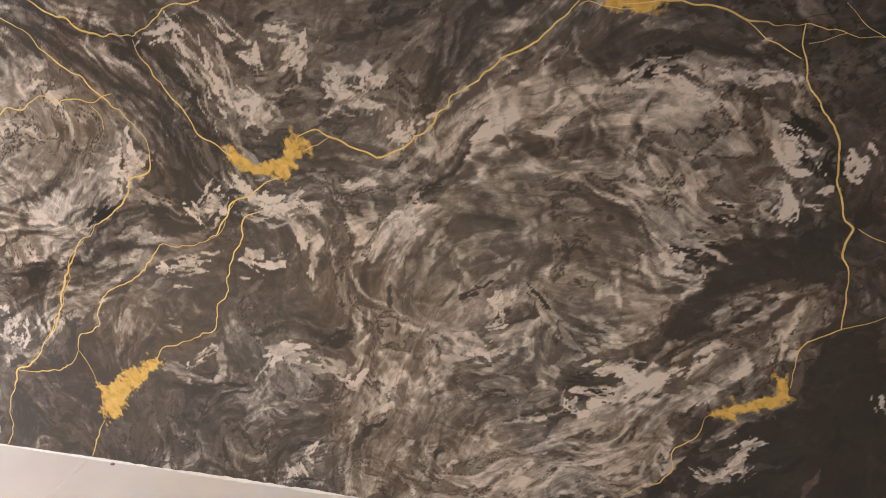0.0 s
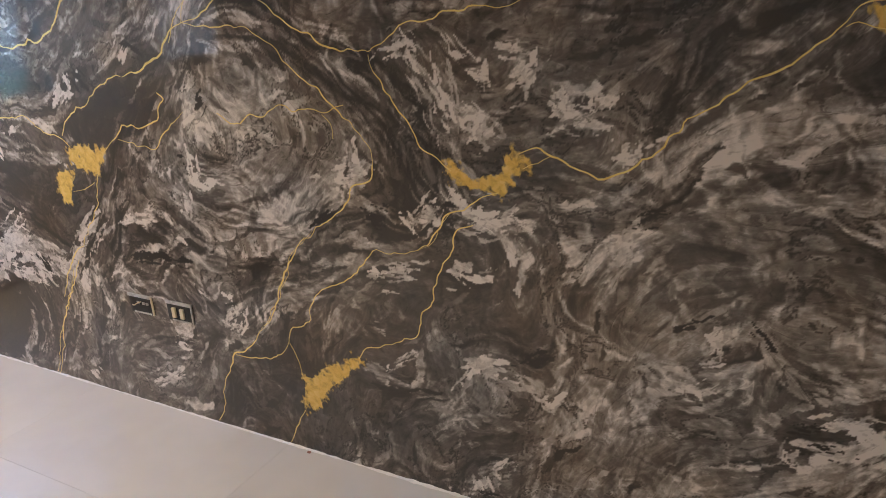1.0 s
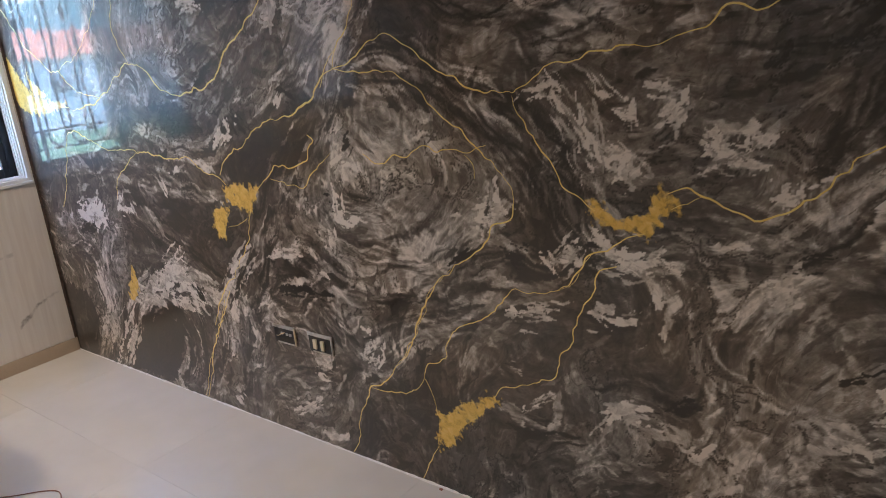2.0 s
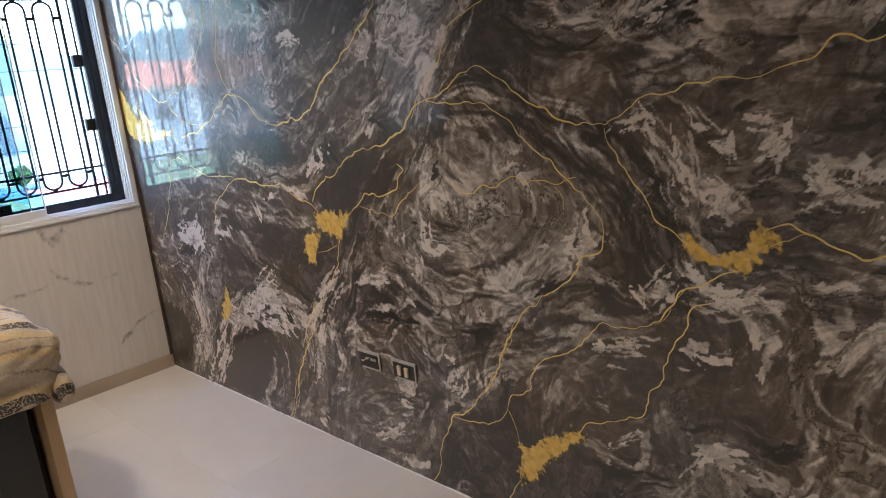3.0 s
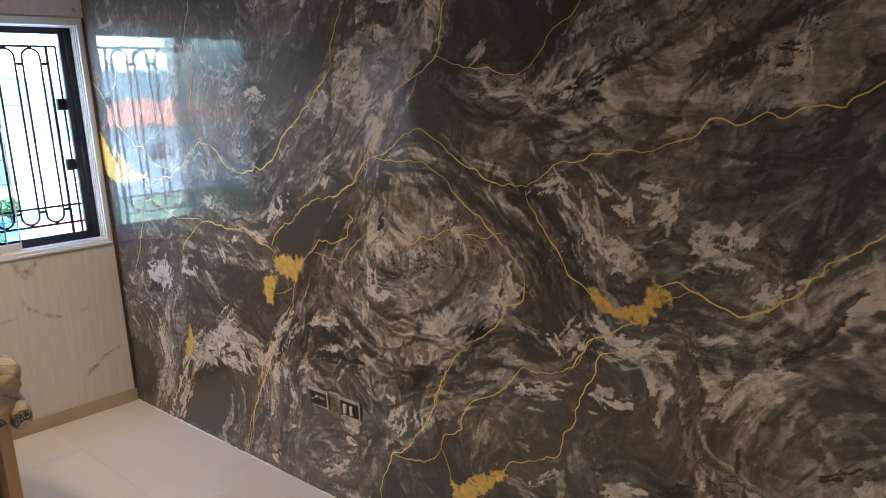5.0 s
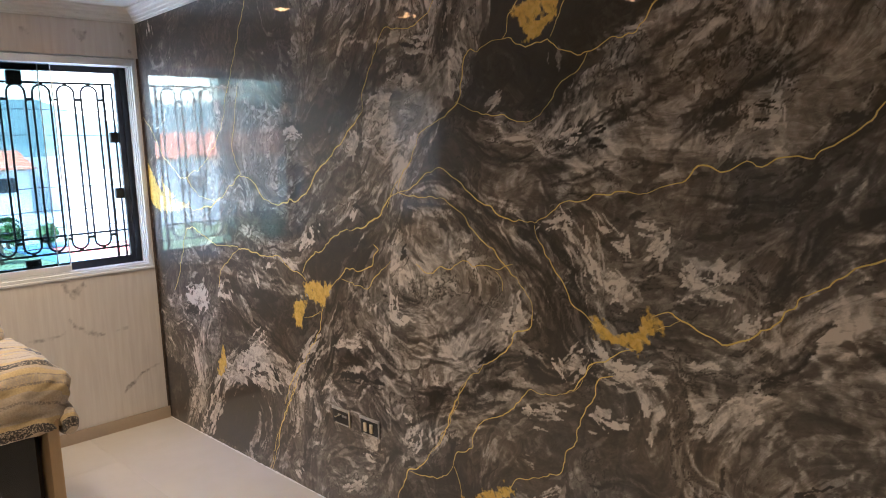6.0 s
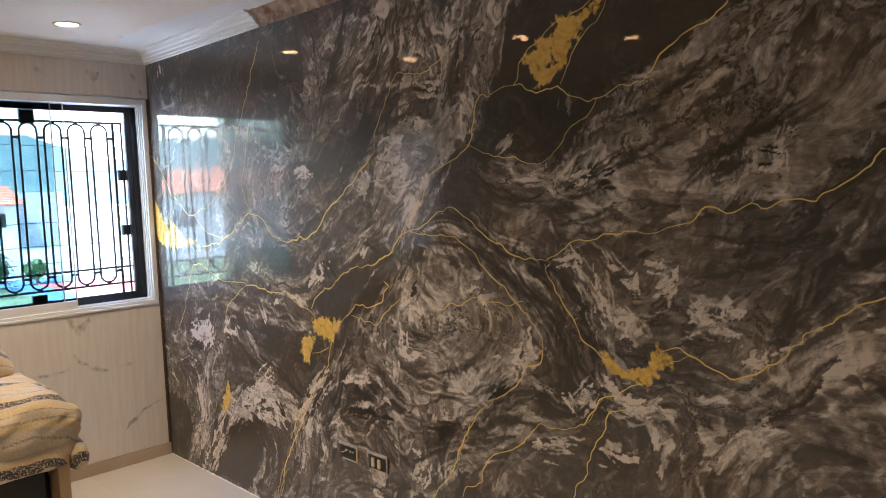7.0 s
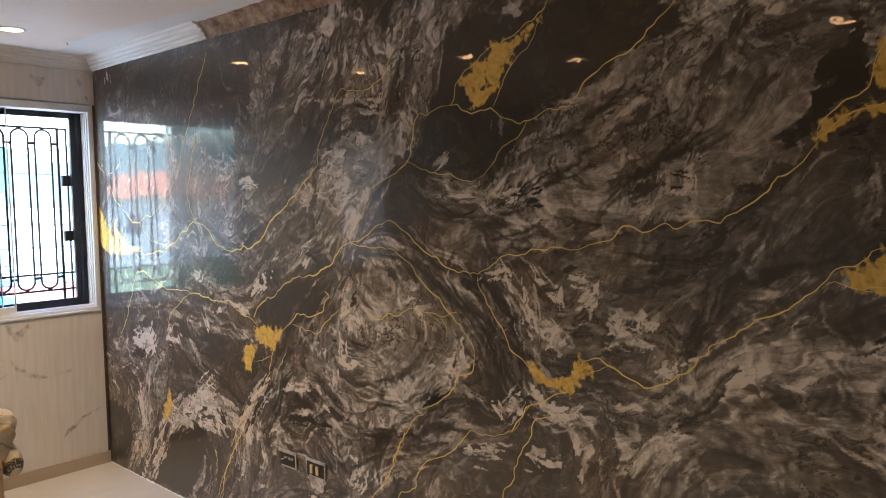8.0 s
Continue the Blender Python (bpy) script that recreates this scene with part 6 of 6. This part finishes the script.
# ---- wall boxes in the painted wall ----
def wall_box(x0, x1, z0, z1, keys):
    name = "light_switch" if keys else "wall_socket"
    w = thing(name, "uncovered black switch insert with two cream keys" if keys else "uncovered black wall box with bare bracket and loose wire", "switch" if keys else "socket", ((x0 + x1) / 2, -0.001, z0))
    a, h = (x1 - x0) / 2, z1 - z0
    part("insert", boxes(((-a, -0.004, 0), (a, 0.002, h)), bevel=0.0015), SOCKETBLACK, w)
    part("bracket", boxes(((-a - 0.002, -0.007, h - 0.010), (a + 0.002, -0.001, h + 0.003)), bevel=0.0015), ZINC, w, "scratched bare metal bracket")
    part("bracket", boxes(((a - 0.005, -0.008, 0.0), (a + 0.002, -0.002, h)), bevel=0.0015), CREAMKEY if not keys else ZINC, w)
    part("screw_plate", boxes(((-a * 0.7, -0.006, 0.0), (a * 0.8, -0.003, 0.006))), ZINC, w)
    if keys:
        for kx in (-0.028, 0.014):
            part("key", boxes(((kx - 0.009, -0.012, 0.016), (kx + 0.009, -0.004, 0.056)), bevel=0.0015), CREAMKEY, w, "cream rocker key")
    else:
        part("loose_wire", tube([(-0.05, -0.006, 0.03), (-0.03, -0.014, 0.034), (-0.015, -0.012, 0.044), (0.002, -0.006, 0.05)], 0.0022, 6), CREAMKEY, w, "bare wire end", smooth=True)
        for kx in (-0.02, 0.01, 0.03):
            part("terminal", boxes(((kx, -0.008, 0.04), (kx + 0.012, -0.003, 0.05))), ZINC, w)
    return w


wall_box(1.855, 1.985, 0.42, 0.497, False)
wall_box(2.065, 2.197, 0.42, 0.499, True)


# ---- draped chair ----
def soft_block(lo, hi, radius, lumps, seed, lean=0.0, cuts=30, hanging=False, taper=0.0):
    """A stuffed, rounded block with folds; lean shifts its top in x, taper draws one side in."""
    bm = bmesh.new()
    bmesh.ops.create_cube(bm, size=2)
    bmesh.ops.subdivide_edges(bm, edges=bm.edges[:], cuts=cuts, use_grid_fill=True)
    half = [(b - a) / 2 for a, b in zip(lo, hi)]
    mid = [(b + a) / 2 for a, b in zip(lo, hi)]
    for v in bm.verts:
        p = Vector([v.co[i] * half[i] for i in range(3)])
        core = Vector([max(-half[i] + radius[i], min(half[i] - radius[i], p[i])) for i in range(3)])
        if hanging and p.z < core.z + radius[2] * 0.0 + 0.001 and p.z < half[2] - radius[2]:
            core.z = p.z
        d = Vector([(p[i] - core[i]) / radius[i] for i in range(3)])
        if d.length > 1e-6:
            d.normalize()
        q = core + Vector([d[i] * radius[i] for i in range(3)])
        fold = noise.noise((q.x * 5 + seed, q.y * 9 + q.z * 6, q.z * 14)) + 0.5 * noise.noise((q.x * 13, q.y * 22 - q.z * 12, q.z * 30 + seed))
        crease = -abs(noise.noise((q.y * 7 - q.z * 9, q.x * 6, seed + 4.0))) * 0.8
        q += d * lumps * (fold + crease)
        q.x -= lean * (q.z + half[2])
        q.y -= taper * (q.z + half[2]) * (q.y + half[1]) / (2 * half[1])
        v.co = q + Vector(mid)
    bmesh.ops.recalc_face_normals(bm, faces=bm.faces)
    return bm


def draped_chair():
    c = thing("armchair", "wooden armchair draped in a striped ochre and grey throw", "armchair", (1.06, -1.4, 0))
    off = Vector((1.06, -1.4, 0))
    loc = lambda lo, hi: (Vector(lo) - off, Vector(hi) - off)
    part("seat_drape", soft_block(*loc((0.62, -1.80, 0.585), (1.42, -0.955, 0.79)), (0.14, 0.20, 0.15), 0.02, 2.0, hanging=True, cuts=44), THROW, c, "rumpled striped cotton throw", smooth=True)
    part("back_drape", soft_block(*loc((0.60, -1.80, 0.70), (0.86, -1.0, 1.13)), (0.09, 0.07, 0.07), 0.018, 7.0, lean=0.28, taper=0.30), THROW, c, "striped throw hanging over the backrest", smooth=True)
    part("corner_tuck", soft_block(*loc((1.27, -1.035, 0.525), (1.415, -0.965, 0.66)), (0.05, 0.03, 0.05), 0.012, 11.0, cuts=16), THROW, c, "folded corner of the throw hanging down", smooth=True)
    for y in (-1.09, -1.79):
        part("leg_board", boxes(tuple(map(tuple, loc((0.74, y, 0.0), (1.385, y + 0.045, 0.64)))), bevel=0.003), WOOD, c, "light tan wooden side board")
    part("base_box", boxes(tuple(map(tuple, loc((0.78, -1.74, 0.02), (1.30, -1.10, 0.60)))), bevel=0.02), BLACKGLOSS, c, "black gloss base")
    part("base_panel", boxes(tuple(map(tuple, loc((1.296, -1.72, 0.06), (1.312, -1.15, 0.57)))), bevel=0.006), BLACKGLOSS, c)
    return c


draped_chair()

cable = tube([(p[0], p[1], 0.0026) for p in spline([(0.95, -1.0), (1.05, -1.01), (1.14, -0.97), (1.225, -0.912), (1.32, -0.815), (1.38, -0.785), (1.43, -0.80)], 0.02)], 0.0024, 6)
tagged(part("power_cable", cable, CABLE, smooth=True), "thin brown cable lying on the tile floor", "cable")
tagged(part("plaster_crumb", soft_block((2.675, -0.022, 0.0), (2.69, -0.012, 0.006), (0.004, 0.003, 0.002), 0.002, 3.0, cuts=3), CABLE), "small dark crumb of debris on the floor", "debris")


# ---- outside ----
GZ = -4.2
bm = bmesh.new()
n = 40
ring = []
for i in range(n + 1):
    row = []
    for j in range(n + 1):
        x, y = -0.6 - 900 * (i / n) ** 2.2, -420 + 840 * j / n
        far = max(0.0, min(1.0, (-x - 190) / 260))
        z = GZ + far * (34 + 26 * noise.noise((x * 0.004, y * 0.006, 1.0)) + 10 * noise.noise((x * 0.02, y * 0.02, 5.0)))
        row.append(bm.verts.new((x, y, z)))
    ring.append(row)
for i in range(n):
    for j in range(n):
        bm.faces.new((ring[i][j], ring[i + 1][j], ring[i + 1][j + 1], ring[i][j + 1]))
bmesh.ops.recalc_face_normals(bm, faces=bm.faces)
ground = part("ground", bm, LAWN, smooth=True)
ground.data.materials.append(HILL)
ground.data.materials.append(BOUNCE_GROUND)
# the unseen near ground is made pale to bounce neutral light onto the ceiling
for p in ground.data.polygons:
    p.material_index = 1 if p.center.x < -150 else 2 if p.center.x > -31 else 0
tagged(ground, "unseen pale bounce ground and green lawn running out to wooded hills", "ground", kind="structure")
tagged(part("court_floor", boxes(((-56, 12, GZ), (-40, 30, GZ + 0.03))), BLUECOURT), "blue painted sports court floor", "court", kind="structure")
tagged(part("court_field", boxes(((-52, 14, GZ + 0.03), (-38.5, 29, GZ + 0.05))), REDCOURT), "red painted playing field of the court", "court", kind="structure")


def house(x, y, w, d, h, wall, roof, windows, label, rise=1.6):
    """A plain house: plastered walls, pitched tile roof with rows of tiles, framed windows in the side towards the flat."""
    e = thing("house", label, "house", (x, y, GZ))
    part("wall", boxes(((-d, 0, 0), (0, w, h))), wall, e)
    if roof:
        bm = bmesh.new()
        for side in (0, 1):
            for k in range(12):
                f0, f1 = k / 12, (k + 1) / 12
                xs = (0.5 - (d / 2 + 0.5) * f0 + 0, 0.5 - (d / 2 + 0.5) * f1)
                zs = (h - 0.25 + rise * f0, h - 0.25 + rise * f1)
                if side:
                    xs = tuple(-d - v for v in xs)
                vs = [bm.verts.new(p) for p in ((xs[0], -0.5, zs[0] + 0.06), (xs[0], w + 0.5, zs[0] + 0.06), (xs[1], w + 0.5, zs[1]), (xs[1], -0.5, zs[1]), (xs[0], -0.5, zs[0]), (xs[0], w + 0.5, zs[0]))]
                bm.faces.new(vs[:4])
                bm.faces.new((vs[0], vs[1], vs[5], vs[4]))
        for yy in (0.0, w):
            bm.faces.new([bm.verts.new(p) for p in ((0, yy, h), (-d, yy, h), (-d / 2, yy, h + rise - 0.3))])
        part("roof", bm, roof, e, "clay tile roof")
    for yy, zz, ww, hh in windows:
        f = part("window", boxes(((0.0, yy, zz), (0.06, yy + ww, zz + hh)), bevel=0.01), BLACKM, e)
        part("pane", boxes(((0.06, yy + 0.08, zz + 0.08), (0.07, yy + ww / 2 - 0.04, zz + hh - 0.08)), ((0.06, yy + ww / 2 + 0.04, zz + 0.08), (0.07, yy + ww - 0.08, zz + hh - 0.08))), DARKGLASS, f)
    return e


house(-60, 8.0, 7.4, 9, 5.9, STUCCO, CLAY, [(4.8, 3.9, 1.7, 1.1), (1.2, 3.9, 1.7, 1.1)], "white plastered house with an orange clay tile roof")
house(-62, 15.8, 3.6, 8, 6.6, GREYSTUCCO, None, [], "grey plastered flat-roofed building")
house(-74, 20.0, 22.0, 9, 5.2, STUCCO, None, [], "long white plastered building with a flat roof")
house(-60, -52.0, 42.0, 10, 6.4, GREYSTUCCO, CLAY, [(4 + 6 * k, 3.2, 1.8, 1.3) for k in range(6)], "long grey house with a broad orange clay roof", rise=2.4)
house(-100, 2.0, 12.0, 10, 8.6, CREAM, None, [(1.2 + 2.6 * k, z, 1.2, 1.2) for k in range(4) for z in (3.4, 6.2)], "pale yellow flat-roofed block with rows of windows")
tagged(part("boundary_wall", boxes(((-57.2, 6, GZ), (-57, 40, GZ + 2.2)), bevel=0.02), STUCCO), "white plastered boundary wall", "wall")


def leafy(x, y, height, spread, seed, palm=False):
    """A garden tree: bent trunk, limbs and a crown of many single leaves."""
    rnd = random.Random(seed)
    e = thing("tree", "broad-leaved green garden tree" if not palm else "green palm with arching fronds", "tree", (x, y, GZ))
    part("trunk", tube([(0.12 * math.sin(k), 0.1 * math.cos(2 * k), height * 0.7 * k / 5) for k in range(6)], 0.12, 7), BARK, e, smooth=True)
    bm = bmesh.new()
    if palm:
        for k in range(14):
            a, droop = 2 * math.pi * k / 14 + rnd.random(), 0.5 + rnd.random()
            for j in range(14):
                f = (j + 1) / 14
                c = Vector((math.cos(a) * spread * f, math.sin(a) * spread * f, height * 0.7 + 0.9 * f - 1.7 * droop * f * f))
                for s in (-1, 1):
                    o = Vector((-math.sin(a), math.cos(a), -0.5)) * 0.5 * s * (1.1 - f)
                    t = Vector((math.cos(a), math.sin(a), 0)) * 0.16
                    bm.faces.new([bm.verts.new(v) for v in (c, c + t, c + o + t)])
    else:
        for k in range(900):
            u = Vector((rnd.gauss(0, 1), rnd.gauss(0, 1), rnd.gauss(0, 0.8)))
            u = u.normalized() * (0.55 + 0.5 * rnd.random()) * spread
            u *= 0.75 + 0.5 * noise.noise((u.x * 0.9 + seed, u.y * 0.9, u.z * 0.9))
            c = u + Vector((0, 0, height * 0.72))
            a, b = Vector((rnd.uniform(-1, 1), rnd.uniform(-1, 1), rnd.uniform(-1, 1))).normalized() * 0.22, Vector((rnd.uniform(-1, 1), rnd.uniform(-1, 1), rnd.uniform(-1, 1))).normalized() * 0.13
            bm.faces.new([bm.verts.new(v) for v in (c - a, c + b, c + a, c - b)])
    part("crown", bm, LEAF, e)
    return e


leafy(-53, 14.4, 1.5, 0.8, 3)
leafy(-50, 10.6, 3.4, 1.6, 5, True)
leafy(-48, 8.6, 1.6, 1.1, 8)
leafy(-55, 12.2, 1.5, 0.9, 11)
leafy(-46, 9.6, 2.4, 1.3, 12, True)

for k, (h0, h1) in enumerate(((0.4, 1.4), (-0.4, 0.5), (-1.0, -0.2), (-1.6, -1.1), (2.6, 3.0), (3.6, 3.9))):
    pts = [(-24 - 0.3 * k, -30 + 4 * j, h0 + (h1 - h0) * j / 18 - 0.35 * math.sin(math.pi * (j % 9) / 9)) for j in range(19)]
    tagged(part("power_line", tube(pts, 0.016, 5), BLACKM), "thin black overhead power line", "cable", "power lines")
tagged(part("utility_pole", tube([(-25, 42, GZ), (-25, 42, 4.4)], 0.12, 10), GREYSTUCCO), "grey concrete utility pole", "pole")
tagged(part("utility_pole", tube([(-25, -30, GZ), (-25, -30, 4.4)], 0.12, 10), GREYSTUCCO), "grey concrete utility pole", "pole")

# ---- floor tiles ----
SIZE, GAP = 1.03, 0.0009
ys = [0.0, -0.515, -1.545, -2.575, -3.605, Y_END]
xs = [0.0, 0.49, 1.52, 2.58, 3.61, 4.64, 5.67, X_END]
shared = {}
for y1, y0 in zip(ys[:-1], ys[1:]):
    for x0, x1 in zip(xs[:-1], xs[1:]):
        key = (round(x1 - x0, 3), round(y1 - y0, 3))
        if key not in shared:
            shared[key] = mesh_of(boxes(((GAP / 2, GAP / 2, -0.006), (key[0] - GAP / 2, key[1] - GAP / 2, 0.0)), bevel=0.0004), "floor_tile", TILE)
        t = new("floor_tile", shared[key])
        t.location, t.parent = (x0, y0, 0), floor
